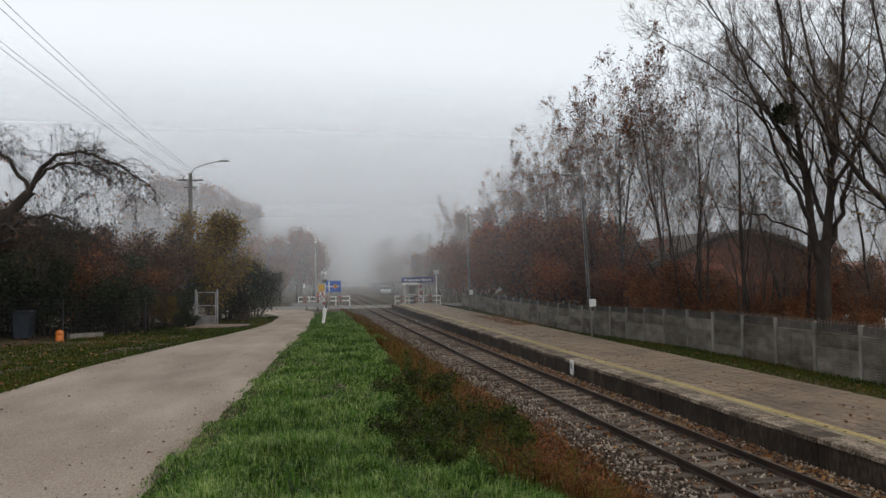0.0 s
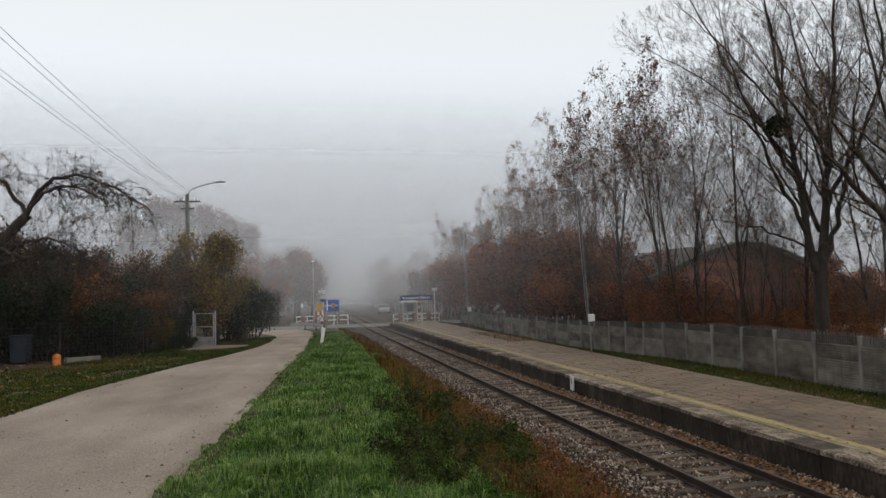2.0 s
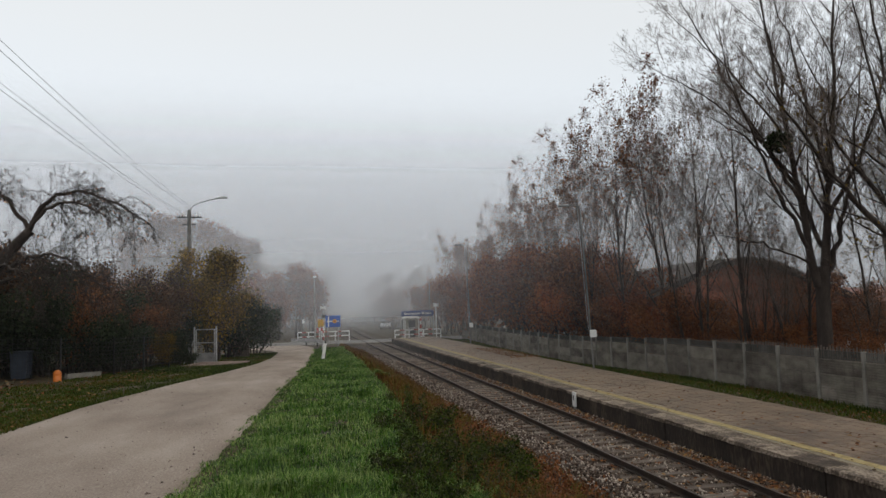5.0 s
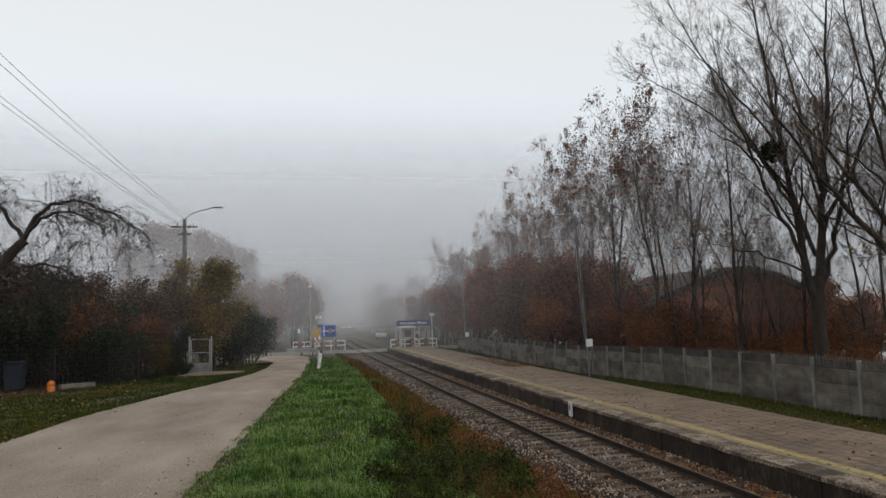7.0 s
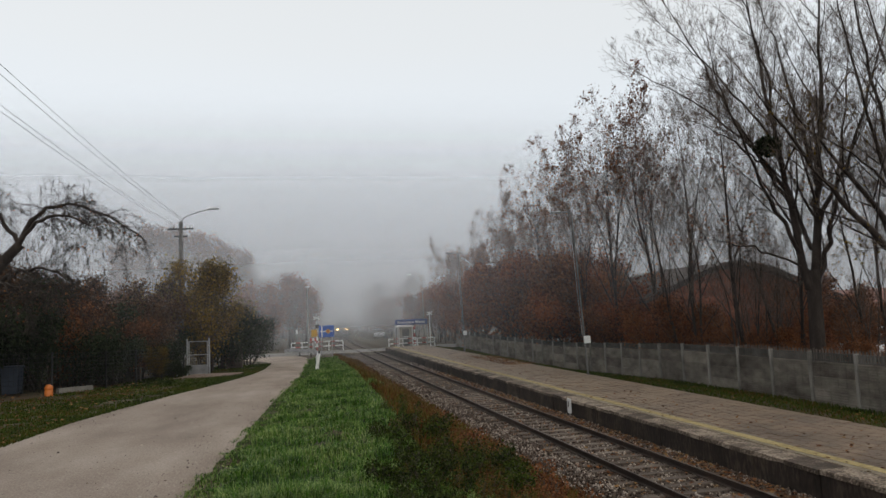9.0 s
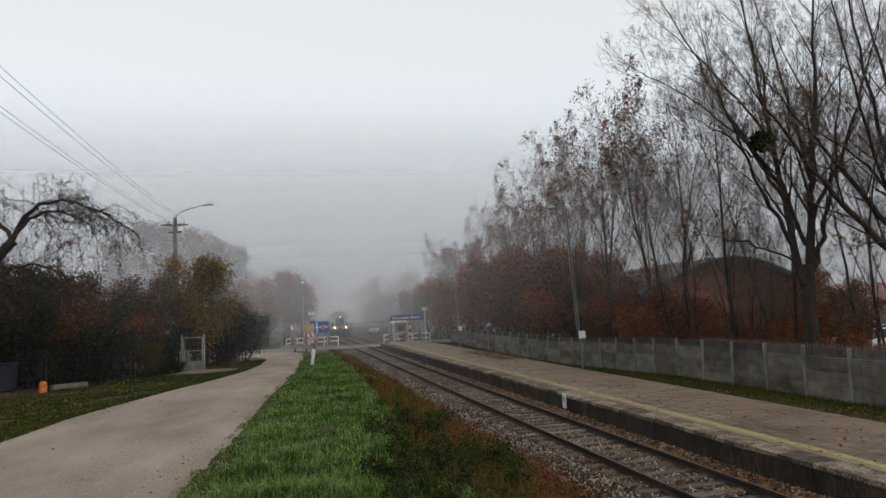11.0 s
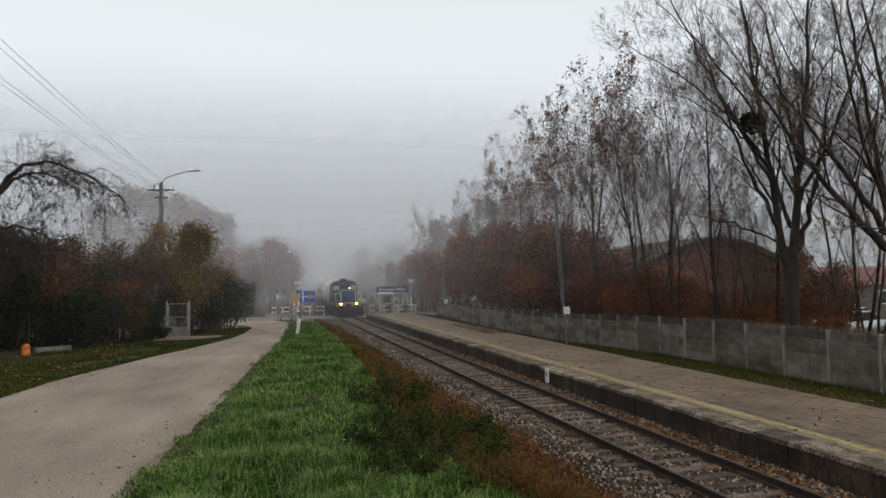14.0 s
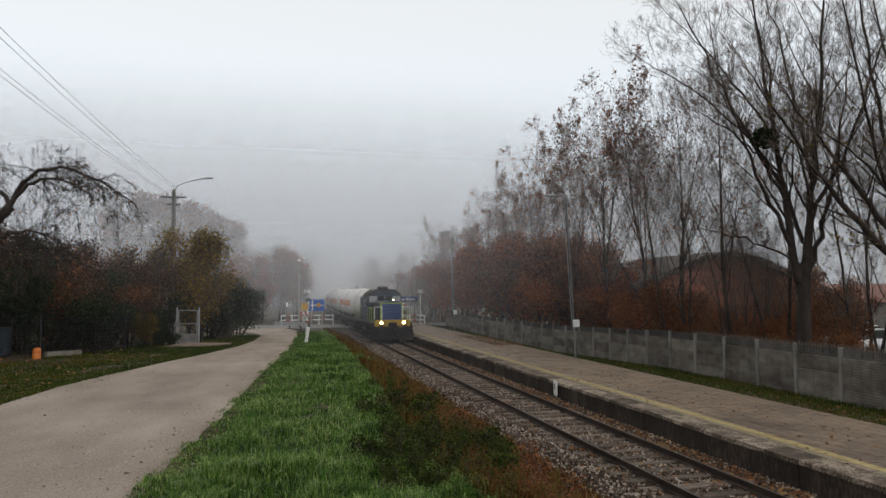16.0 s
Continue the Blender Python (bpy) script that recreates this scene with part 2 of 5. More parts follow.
def fog_material(alpha, seed, top, clear):
    """Fine drops in the air: light passes, or is scattered to both sides; thinner towards the ground and in drifts."""
    m = bpy.data.materials.new("fog")
    m.use_nodes = True
    n, l = m.node_tree.nodes, m.node_tree.links
    n.remove(n["Principled BSDF"])
    geo, mp, ns = n.new("ShaderNodeNewGeometry"), n.new("ShaderNodeMapping"), n.new("ShaderNodeTexNoise")
    mp.inputs["Location"].default_value = (seed * 31, 0, 0)
    mp.inputs["Scale"].default_value = (0.02, 0.02, 0.035)
    ns.inputs["Scale"].default_value, ns.inputs["Detail"].default_value = 1.0, 3
    sep, lo, amt = n.new("ShaderNodeSeparateXYZ"), n.new("ShaderNodeMapRange"), n.new("ShaderNodeMapRange")
    lo.interpolation_type = "SMOOTHSTEP"
    l.new(geo.outputs["Position"], mp.inputs[0])
    l.new(geo.outputs["Position"], sep.inputs[0])
    l.new(mp.outputs[0], ns.inputs["Vector"])
    l.new(sep.outputs["Z"], lo.inputs[0])
    for i, v in zip(range(1, 5), (1.0, 8.5, clear, 1.0) if clear else (-0.3, 3.5, 0.2, 1.0)):
        lo.inputs[i].default_value = v
    l.new(ns.outputs[0], amt.inputs[0])
    for i, v in zip(range(1, 5), (0.0, 1.0, alpha * 0.94, alpha * 1.06)):
        amt.inputs[i].default_value = v
    hi, thick = n.new("ShaderNodeMapRange"), n.new("ShaderNodeMath")
    hi.interpolation_type = "SMOOTHSTEP"
    thick.operation = "MULTIPLY"
    l.new(sep.outputs["Z"], hi.inputs[0])
    for i, v in zip(range(1, 5), (0.0, top, 1.0, 0.0)):
        hi.inputs[i].default_value = v
    l.new(lo.outputs[0], thick.inputs[0])
    l.new(hi.outputs[0], thick.inputs[1])
    mul = n.new("ShaderNodeMath")
    mul.operation = "MULTIPLY"
    l.new(thick.outputs[0], mul.inputs[0])
    l.new(amt.outputs[0], mul.inputs[1])
    dif, trl, tra = n.new("ShaderNodeBsdfDiffuse"), n.new("ShaderNodeBsdfTranslucent"), n.new("ShaderNodeBsdfTransparent")
    for k in (dif, trl):
        k.inputs[0].default_value = (0.9, 0.94, 1.0, 1)
    m1, m2 = n.new("ShaderNodeMixShader"), n.new("ShaderNodeMixShader")
    m1.inputs[0].default_value = 0.5
    l.new(dif.outputs[0], m1.inputs[1])
    l.new(trl.outputs[0], m1.inputs[2])
    l.new(mul.outputs[0], m2.inputs[0])
    l.new(tra.outputs[0], m2.inputs[1])
    l.new(m1.outputs[0], m2.inputs[2])
    l.new(m2.outputs[0], n["Material Output"].inputs[0])
    return m


# ---- building helpers ----
def thing(name, label, category, m=None, group="", kind=""):
    ob = tagged(new(name), label, category, group, kind)
    ob.empty_display_size = 0.1
    if m is not None:
        ob.matrix_basis = m
    return ob


def part(name, bm, mat, parent=None, label="", smooth=False):
    me = bpy.data.meshes.new(name)
    bm.to_mesh(me)
    bm.free()
    me.materials.append(mat)
    if smooth:
        for p in me.polygons:
            p.use_smooth = True
    ob = new(name, me)
    ob.parent = parent
    return tagged(ob, label)


def share(name, src, parent, m):
    """Another piece on the mesh of src."""
    ob = new(name, src.data)
    ob.parent = parent
    ob.matrix_basis = m
    return ob


def mesh_np(name, V, F, mat, parent=None, label="", smooth=False):
    """A mesh from arrays: V n x 3, F a list of arrays of equal-sided faces."""
    me = bpy.data.meshes.new(name)
    F = [np.asarray(f, dtype=np.int32) for f in F if len(f)]
    V = np.asarray(V, dtype=np.float32)
    me.vertices.add(len(V))
    me.vertices.foreach_set("co", V.ravel())
    loops = np.concatenate([f.ravel() for f in F])
    totals = np.concatenate([np.full(len(f), f.shape[1], dtype=np.int32) for f in F])
    starts = np.concatenate([[0], np.cumsum(totals)[:-1]]).astype(np.int32)
    me.loops.add(len(loops))
    me.loops.foreach_set("vertex_index", loops)
    me.polygons.add(len(totals))
    me.polygons.foreach_set("loop_start", starts)
    me.polygons.foreach_set("loop_total", totals)
    me.materials.append(mat)
    if smooth:
        me.polygons.foreach_set("use_smooth", np.ones(len(totals), dtype=bool))
    me.update(calc_edges=True)
    ob = new(name, me)
    ob.parent = parent
    return tagged(ob, label)


def box(bm, x, y, z, sx, sy, sz, bevel=0.0, rz=0.0, m=None):
    """A box about its centre; bevel rounds its edges."""
    mat = pose(x, y, z, 0, 0, rz) @ Matrix.Diagonal((sx, sy, sz, 1))
    if m is not None:
        mat = m @ mat
    made = bmesh.ops.create_cube(bm, size=1, matrix=mat)["verts"]
    if bevel:
        edges = list({e for v in made for e in v.link_edges})
        bmesh.ops.bevel(bm, geom=edges, offset=bevel, segments=1, affect="EDGES")
    return bm


def tube(bm, p, q, r1, r2=None, n=8):
    """A closed round bar from p to q."""
    p, q = Vector(p), Vector(q)
    d = q - p
    turn = d.to_track_quat("Z", "Y").to_matrix().to_4x4()
    bmesh.ops.create_cone(bm, cap_ends=True, segments=n, radius1=r1, radius2=r1 if r2 is None else r2, depth=d.length, matrix=Matrix.Translation((p + q) / 2) @ turn)
    return bm


def chain(bm, pts, r, n=6):
    for a, b in zip(pts, pts[1:]):
        tube(bm, a, b, r, n=n)
    return bm


def bm_new():
    return bmesh.new()


def prism(bm, outline, y0, y1):
    """An outline in x, z drawn out along y."""
    a = [bm.verts.new((x, y0, z)) for x, z in outline]
    b = [bm.verts.new((x, y1, z)) for x, z in outline]
    bm.faces.new(a)
    bm.faces.new(b[::-1])
    for i in range(len(a)):
        j = (i + 1) % len(a)
        bm.faces.new((a[j], a[i], b[i], b[j]))
    bmesh.ops.recalc_face_normals(bm, faces=bm.faces)
    return bm


# ---- the lie of the land: the lane falls to the crossing, a bank falls to the track ----
def ramp01(t):
    t = np.clip(t, 0, 1)
    return t * t * (3 - 2 * t)


def lane_z(y):
    return np.interp(y, [-80, 0, 20, 40, 60, 72, 75], [2.3, 2.05, 1.5, 0.96, 0.4, 0.06, 0.0])


def lane_right(y):
    return np.interp(y, [-30, 4, 9, 12, 20, 32, 50, 62, 68, 72], [-9.9, -9.6, -9.35, -9.1, -8.6, -7.7, -6.75, -6.5, -7.0, -7.4])


def lane_left(y):
    return np.interp(y, [-30, 5, 14, 18, 21, 25, 30, 36, 42, 50, 56, 60, 66, 72], [-14.3, -13.9, -13.4, -13.25, -12.8, -12.1, -11.1, -10.1, -9.6, -9.4, -9.7, -10.6, -13, -15])


def bank_top(y):
    return np.interp(y, [-30, 0, 10, 20, 40, 60, 72], [-6.9, -6.9, -6.8, -6.1, -5.2, -4.6, -4.2])


def fence_drop(y):
    return np.interp(y, [29, 36, 43, 60, 70], [0.0, -0.2, -0.38, -0.3, -0.1])


def ground_z(x, y):
    x, y = np.asarray(x, float), np.asarray(y, float)
    top, foot = bank_top(y), -2.25
    z = lane_z(y) + 0 * x
    down = ramp01((x - top) / (foot - top))
    z = z * (1 - down) + (-0.32) * down
    z = np.where(x > 2.0, np.interp(x, [2.0, 6.1, 6.36, 7.6, 9.3, 14, 30], [-0.32, -0.32, 0.31, 0.24, 0.02, 0.0, 0.3]), z)
    z = z + np.where(x > 7.0, fence_drop(y), 0.0)
    far = ramp01((y - 70) / 5)
    level = np.where(np.abs(x) < 2.6, -0.3, -0.03)
    z = z * (1 - far) + level * far
    left = ramp01((-15 - x) / 6)
    return z + left * 0.25


def ground():
    xs = np.concatenate([[-900, -400, -200, -120, -80], np.arange(-60, -20, 2.0), np.arange(-20, 12, 0.35), np.arange(12, 40, 2.0), [50, 80, 140, 300, 900]])
    ys = np.concatenate([[-400, -150, -80], np.arange(-40, 0, 4), np.arange(0, 45, 0.6), np.arange(45, 84, 1.5), [90, 100, 120, 150, 200, 300, 500, 900]])
    X, Y = np.meshgrid(xs, ys)
    Z = ground_z(X, Y)
    rng = np.random.default_rng(3)
    near = (np.abs(X + 6) < 20) & (Y < 70) & (np.abs(X) > 2.7) & ((X > lane_right(Y) + 0.3) | (X < lane_left(Y) - 0.3)) & (X < 5)
    Z = Z + near * rng.uniform(-0.05, 0.05, X.shape)
    n, m = X.shape
    idx = np.arange(n * m).reshape(n, m)
    F = np.stack([idx[:-1, :-1], idx[:-1, 1:], idx[1:, 1:], idx[1:, :-1]], -1).reshape(-1, 4)
    tagged(mesh_np("ground", np.stack([X, Y, Z], -1).reshape(-1, 3), [F], M_SOIL), "damp grassy earth strewn with fallen leaves", "ground", kind="structure")


def strip(name, ys, left, right, zf, mat, label, category, lift=0.02, n=14, rough=0.0):
    """A road's sheet between two edges, with a camber and ragged sides."""
    rng = np.random.default_rng(5)
    V = []
    for y in ys:
        a, b = left(y) + rng.uniform(-1, 1) * rough, right(y) + rng.uniform(-1, 1) * rough
        for u in [0.0, 0.004] + list(np.linspace(0.06, 0.94, n - 4)) + [0.996, 1.0]:
            x = a + (b - a) * u
            V.append((x, y, zf(y) + lift + 0.025 * (1 - (2 * u - 1) ** 4) - (0.06 if u in (0.0, 1.0) else 0)))
    k = len(ys)
    idx = np.arange(k * n).reshape(k, n)
    F = np.stack([idx[:-1, :-1], idx[:-1, 1:], idx[1:, 1:], idx[1:, :-1]], -1).reshape(-1, 4)
    return tagged(mesh_np(name, V, [F], mat), label, category, kind="structure")


def roads():
    strip("road", np.arange(-40, 72.5, 0.5), lane_left, lane_right, lane_z, M_ROAD, "pale worn gravel lane with ruts and stones", "road", rough=0.04)
    bm = bm_new()
    box(bm, -23.9, 76.6, -0.05, 43, 7.4, 0.16)
    ob = tagged(part("road", bm, M_ASPHALT), "grey asphalt road leading over the level crossing", "road", kind="structure")
    bm = bm_new()
    box(bm, 23.9, 76.6, -0.05, 43, 7.4, 0.16)
    ob = tagged(part("road", bm, M_ASPHALT), "grey asphalt road leading over the level crossing", "road", kind="structure")


# ---- track ----
def path_x(y):
    """The track runs straight to the crossing and bends away gently beyond it."""
    return 0.00088 * max(0.0, y - 85.0) ** 2


def path_pose(y, length=1.0):
    a, b = path_x(y), path_x(y + length)
    return pose(a, y, 0, 0, 0, -math.degrees(math.atan2(b - a, length)))


def loft(outline, ys):
    """An outline in x, z carried along the track."""
    bm = bm_new()
    rings = [[bm.verts.new((path_x(y) + x, y, z)) for x, z in outline] for y in ys]
    for p, q in zip(rings, rings[1:]):
        for i in range(len(p)):
            j = (i + 1) % len(p)
            bm.faces.new((p[i], p[j], q[j], q[i]))
    bm.faces.new(rings[0])
    bm.faces.new(rings[-1][::-1])
    bmesh.ops.recalc_face_normals(bm, faces=bm.faces)
    return bm


def track():
    ys = [-40, 85] + list(range(90, 301, 6))
    tagged(part("ballast_bed", loft([(-2.45, -0.45), (-1.8, -0.2), (1.8, -0.2), (1.8, -0.45)], ys), M_BALLAST), "rusty brown crushed stone ballast under the track", "ballast", kind="structure")
    t = thing("railway_track", "single railway track with rusty rails on weathered sleepers", "railway track", kind="structure")
    for side in (-1, 1):
        x = side * 0.7525
        web = loft([(x - 0.07, -0.16), (x + 0.07, -0.16), (x + 0.07, -0.145), (x + 0.012, -0.125), (x + 0.012, -0.045), (x + 0.036, -0.03), (x + 0.036, -0.004), (x - 0.036, -0.004), (x - 0.036, -0.03), (x - 0.012, -0.045), (x - 0.012, -0.125), (x - 0.07, -0.145)], ys)
        r = part("rail", web, M_RAIL, t)
        part("rail_head", loft([(x - 0.027, -0.003), (x + 0.027, -0.003), (x + 0.027, 0.001), (x - 0.027, 0.001)], ys), M_RAILTOP, r)
    first = None
    rng = random.Random(4)
    for k in range(190):
        y = 4 + k * 0.62
        if 72.5 < y < 81:
            continue
        m = path_pose(y) @ pose(rng.uniform(-0.03, 0.03), 0, -0.235 + rng.uniform(-0.01, 0.012), 0, 0, rng.uniform(-1, 1))
        if first is None:
            bm = bm_new()
            box(bm, 0, 0, 0, 2.5, 0.25, 0.15, 0.015)
            for s in (-1, 1):
                box(bm, s * 0.7525, 0, 0.077, 0.34, 0.16, 0.014)
                for d in (-0.12, 0.12):
                    tube(bm, (s * 0.7525 + d, 0, 0.08), (s * 0.7525 + d, 0, 0.12), 0.02, n=5)
            first = part("sleeper", bm, M_SLEEPER, t)
            first.matrix_basis = m
        else:
            share("sleeper", first, t, m)


def stones():
    """Loose crushed stones: small eight-sided lumps."""
    rng = np.random.default_rng(11)
    n = 24000
    y = 7 + 50 * rng.random(n) ** 1.7
    x = rng.uniform(-2.2, 1.8, n)
    x = np.where(rng.random(n) < 0.2, rng.uniform(-2.25, -1.3, n), x)
    z = np.interp(x, [-2.45, -1.8, 1.8], [-0.43, -0.2, -0.2]) + rng.uniform(0.0, 0.03, n)
    keep = np.abs(np.abs(x) - 0.7525) > 0.09
    x, y, z = x[keep], y[keep], z[keep]
    n = len(x)
    base = np.array([(1, 0, 0), (-1, 0, 0), (0, 1, 0), (0, -1, 0), (0, 0, 1), (0, 0, -1)], float)
    faces = np.array([(0, 2, 4), (2, 1, 4), (1, 3, 4), (3, 0, 4), (2, 0, 5), (1, 2, 5), (3, 1, 5), (0, 3, 5)])
    size = rng.uniform(0.018, 0.042, (n, 1, 1))
    V = base[None] * size * rng.uniform(0.6, 1.3, (n, 6, 3)) + rng.uniform(-0.3, 0.3, (n, 6, 3)) * size
    a = rng.uniform(0, 6.28, n)
    c, s = np.cos(a)[:, None], np.sin(a)[:, None]
    V = np.stack([V[..., 0] * c - V[..., 1] * s, V[..., 0] * s + V[..., 1] * c, V[..., 2]], -1) + np.stack([x, y, z], -1)[:, None]
    F = faces[None] + 6 * np.arange(n)[:, None, None]
    tagged(mesh_np("ballast_stones", V.reshape(-1, 3), [F.reshape(-1, 3)], M_STONE), "loose crushed ballast stones in grey and rust", "ballast", kind="stuff")


def pebbles():
    rng = np.random.default_rng(12)
    n = 2600
    y = 5 + 35 * rng.random(n) ** 1.6
    x = lane_left(y) + (lane_right(y) - lane_left(y)) * rng.random(n)
    z = lane_z(y) + 0.036
    s = rng.uniform(0.006, 0.022, (n, 1, 1)) * np.where(rng.random((n, 1, 1)) < 0.05, 1.8, 1)
    base = np.array([(1, 0, 0), (-0.5, 0.8, 0), (-0.5, -0.8, 0), (0, 0, 0.8)], float)
    V = base[None] * s * rng.uniform(0.6, 1.4, (n, 4, 3)) + np.stack([x, y, z], -1)[:, None]
    F = np.array([(0, 1, 3), (1, 2, 3), (2, 0, 3)])[None] + 4 * np.arange(n)[:, None, None]
    tagged(mesh_np("pebbles", V.reshape(-1, 3), [F.reshape(-1, 3)], M_STONE), "small loose stones on the gravel lane", "stones", kind="stuff")


def platform():
    p = thing("platform", "low station platform of worn concrete paving with a yellow line", "platform", kind="structure")
    core = bm_new()
    prism(core, [(1.98, -0.5), (6.3, -0.5), (6.3, 0.31), (1.98, 0.31)], -30, 73)
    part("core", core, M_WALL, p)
    wall = bm_new()
    rng = random.Random(8)
    y = -30
    while y < 73:
        d = min(2.0, 73 - y)
        box(wall, 1.9 + rng.uniform(-0.012, 0.012), y + d / 2, -0.1, 0.12, d - 0.02, 0.8, 0.008)
        y += 2.0
    part("platform_wall", wall, M_WALL, p, "dark streaked concrete retaining wall")
    line = bm_new()
    y = -30.0
    while y < 72.8:
        d = rng.uniform(1.2, 3.0)
        box(line, 2.76 + rng.uniform(-0.012, 0.012), y + d / 2, 0.386, 0.27 + rng.uniform(-0.03, 0.015), d - rng.choice([0.0, 0.0, 0.03, 0.1]), 0.006)
        y += d
    part("yellow_line", line, M_YELLOW, p, "worn yellow safety line")
    pale = bm_new()
    y = -30.0
    while y < 72.8:
        d = rng.uniform(0.8, 2.2)
        box(pale, 2.53 + rng.uniform(-0.012, 0.012), y + d / 2, 0.384, 0.13 + rng.uniform(-0.03, 0.015), d - rng.choice([0.0, 0.05, 0.2]), 0.006)
        y += d
    part("pale_line", pale, M_PALELINE, p, "faded pale strip beside the yellow line")
    # edge slabs with uneven broken edges
    shapes = []
    for i in range(4):
        bm = bm_new()
        box(bm, 0, 0, 0, 0.62, 0.985, 0.1, 0.012)
        for v in bm.verts:
            if v.co.x < 0:
                v.co.x += rng.uniform(-0.02, 0.03)
                v.co.z += rng.uniform(-0.008, 0.004)
        shapes.append(bm)
    made = []
    k = 0
    y = -20.0
    while y < 72.5:
        m = pose(2.12 + rng.uniform(-0.02, 0.02), y + 0.5, 0.332 + rng.uniform(-0.006, 0.006), 0, 0, rng.uniform(-0.6, 0.6))
        if len(made) < 4:
            ob = part("edge_slab", shapes[len(made)], M_EDGE, p)
            ob.matrix_basis = m
            made.append(ob)
        else:
            share("edge_slab", made[k % 4], p, m)
        k += 1
        y += 1.0
    # paving slabs
    slab = None
    rest = bm_new()
    for j in range(11):
        for i in range(190):
            yy = 8.2 + i * 0.36
            if yy > 72.8:
                continue
            x = 2.61 + j * 0.355
            m = pose(x, yy + (0.18 if j % 2 else 0), 0.352 + rng.uniform(-0.005, 0.005), rng.uniform(-0.5, 0.5), rng.uniform(-0.5, 0.5), rng.uniform(-0.4, 0.4))
            if i < 27:
                if slab is None:
                    bm = bm_new()
                    box(bm, 0, 0, 0, 0.335, 0.34, 0.06, 0.008)
                    slab = part("paving_slab", bm, M_PAVE, p)
                    slab.matrix_basis = m
                else:
                    share("paving_slab", slab, p, m)
            else:
                bmesh.ops.create_cube(rest, size=1, matrix=m @ Matrix.Diagonal((0.335, 0.34, 0.06, 1)))
    box(rest, 4.38, -11.0, 0.35, 3.88, 38, 0.06)
    tagged(part("paving_slabs", rest, M_PAVE, p), kind="stuff")


def fence():
    f = thing("concrete_fence", "grey precast concrete fence with ribbed panels between posts", "fence", pose(9.6, 0, 0))
    rng = random.Random(21)
    post = panel = top = None
    for k in range(-6, 27):
        y = 19.15 + k * 2.015
        drop = float(fence_drop(y))
        mp = pose(-0.03, y, drop, rng.uniform(-0.8, 0.8), rng.uniform(-1.2, 1.2), 0)
        if post is None:
            bm = bm_new()
            box(bm, 0, 0, 0.72, 0.14, 0.12, 2.24, 0.015)
            post = part("post", bm, M_POST, f)
            post.matrix_basis = mp
        else:
            share("post", post, f, mp)
        for j in range(3):
            mm = pose(0, y + 1.0075, drop - 0.02 + j * 0.51 + 0.25, 0, rng.uniform(-0.5, 0.5), 0)
            if panel is None:
                bm = bm_new()
                box(bm, 0.0, 0, 0, 0.045, 1.9, 0.5, 0.006)
                for r in range(6):
                    for c in range(5):
                        w = 1.9 / 5
                        box(bm, -0.036, -0.95 + w * (c + 0.5), -0.21 + r * 0.084, 0.04, w - 0.03, 0.05, 0.008)
                panel = part("panel", bm, M_FENCE, f)
                panel.matrix_basis = mm
            else:
                share("panel", panel, f, mm)
        mm = pose(0, y + 1.0075, drop + 1.66)
        if top is None:
            bm = bm_new()
            box(bm, 0.0, 0, 0.13, 0.04, 1.9, 0.03)
            box(bm, 0.0, 0, -0.12, 0.04, 1.9, 0.05)
            for c in range(18):
                box(bm, 0.0, -0.9 + c * 0.106, 0.0, 0.03, 0.05, 0.26)
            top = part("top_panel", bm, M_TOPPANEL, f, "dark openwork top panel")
            top.matrix_basis = mm
        else:
            share("top_panel", top, f, mm)


def picket_fence():
    f = thing("picket_fence", "dark weathered picket fence behind the concrete one", "fence", pose(11.0, 0, 0.0))
    rails = bm_new()
    for z in (0.5, 1.5):
        box(rails, 0, 18, z, 0.05, 24, 0.09)
    part("rail", rails, M_DARK, f)
    slat = None
    rng = random.Random(2)
    for k in range(150):
        m = pose(-0.04, 6.5 + k * 0.155, 0.9 + rng.uniform(-0.04, 0.03), 0, rng.uniform(-1, 1), 0)
        if slat is None:
            bm = bm_new()
            box(bm, 0, 0, 0, 0.03, 0.07, 1.8, 0.006)
            slat = part("slat", bm, M_TWIG, f)
            slat.matrix_basis = m
        else:
            share("slat", slat, f, m)


# ---- plants ----
def tubes_np(paths, sides):
    """Tapered tubes along polylines: paths is a list of (points, radii)."""
    V, F, at = [], [], 0
    ang = np.arange(sides) * 2 * np.pi / sides
    ca, sa = np.cos(ang), np.sin(ang)
    for P, R in paths:
        P = np.asarray(P)
        T = np.gradient(P, axis=0)
        T /= np.linalg.norm(T, axis=1, keepdims=True) + 1e-9
        ref = np.array([0.31, 0.95, 0.05]) if abs(T[0, 2]) > 0.6 else np.array([0.1, 0.1, 1.0])
        U = np.cross(T, ref)
        U /= np.linalg.norm(U, axis=1, keepdims=True) + 1e-9
        W = np.cross(T, U)
        ring = P[:, None] + np.asarray(R)[:, None, None] * (U[:, None] * ca[None, :, None] + W[:, None] * sa[None, :, None])
        V.append(ring.reshape(-1, 3))
        k = len(P)
        i = np.arange(k - 1)[:, None] * sides + np.arange(sides)[None]
        j = np.arange(k - 1)[:, None] * sides + (np.arange(sides)[None] + 1) % sides
        F.append((np.stack([i, j, j + sides, i + sides], -1) + at).reshape(-1, 4))
        at += k * sides
    return np.concatenate(V), np.concatenate(F)


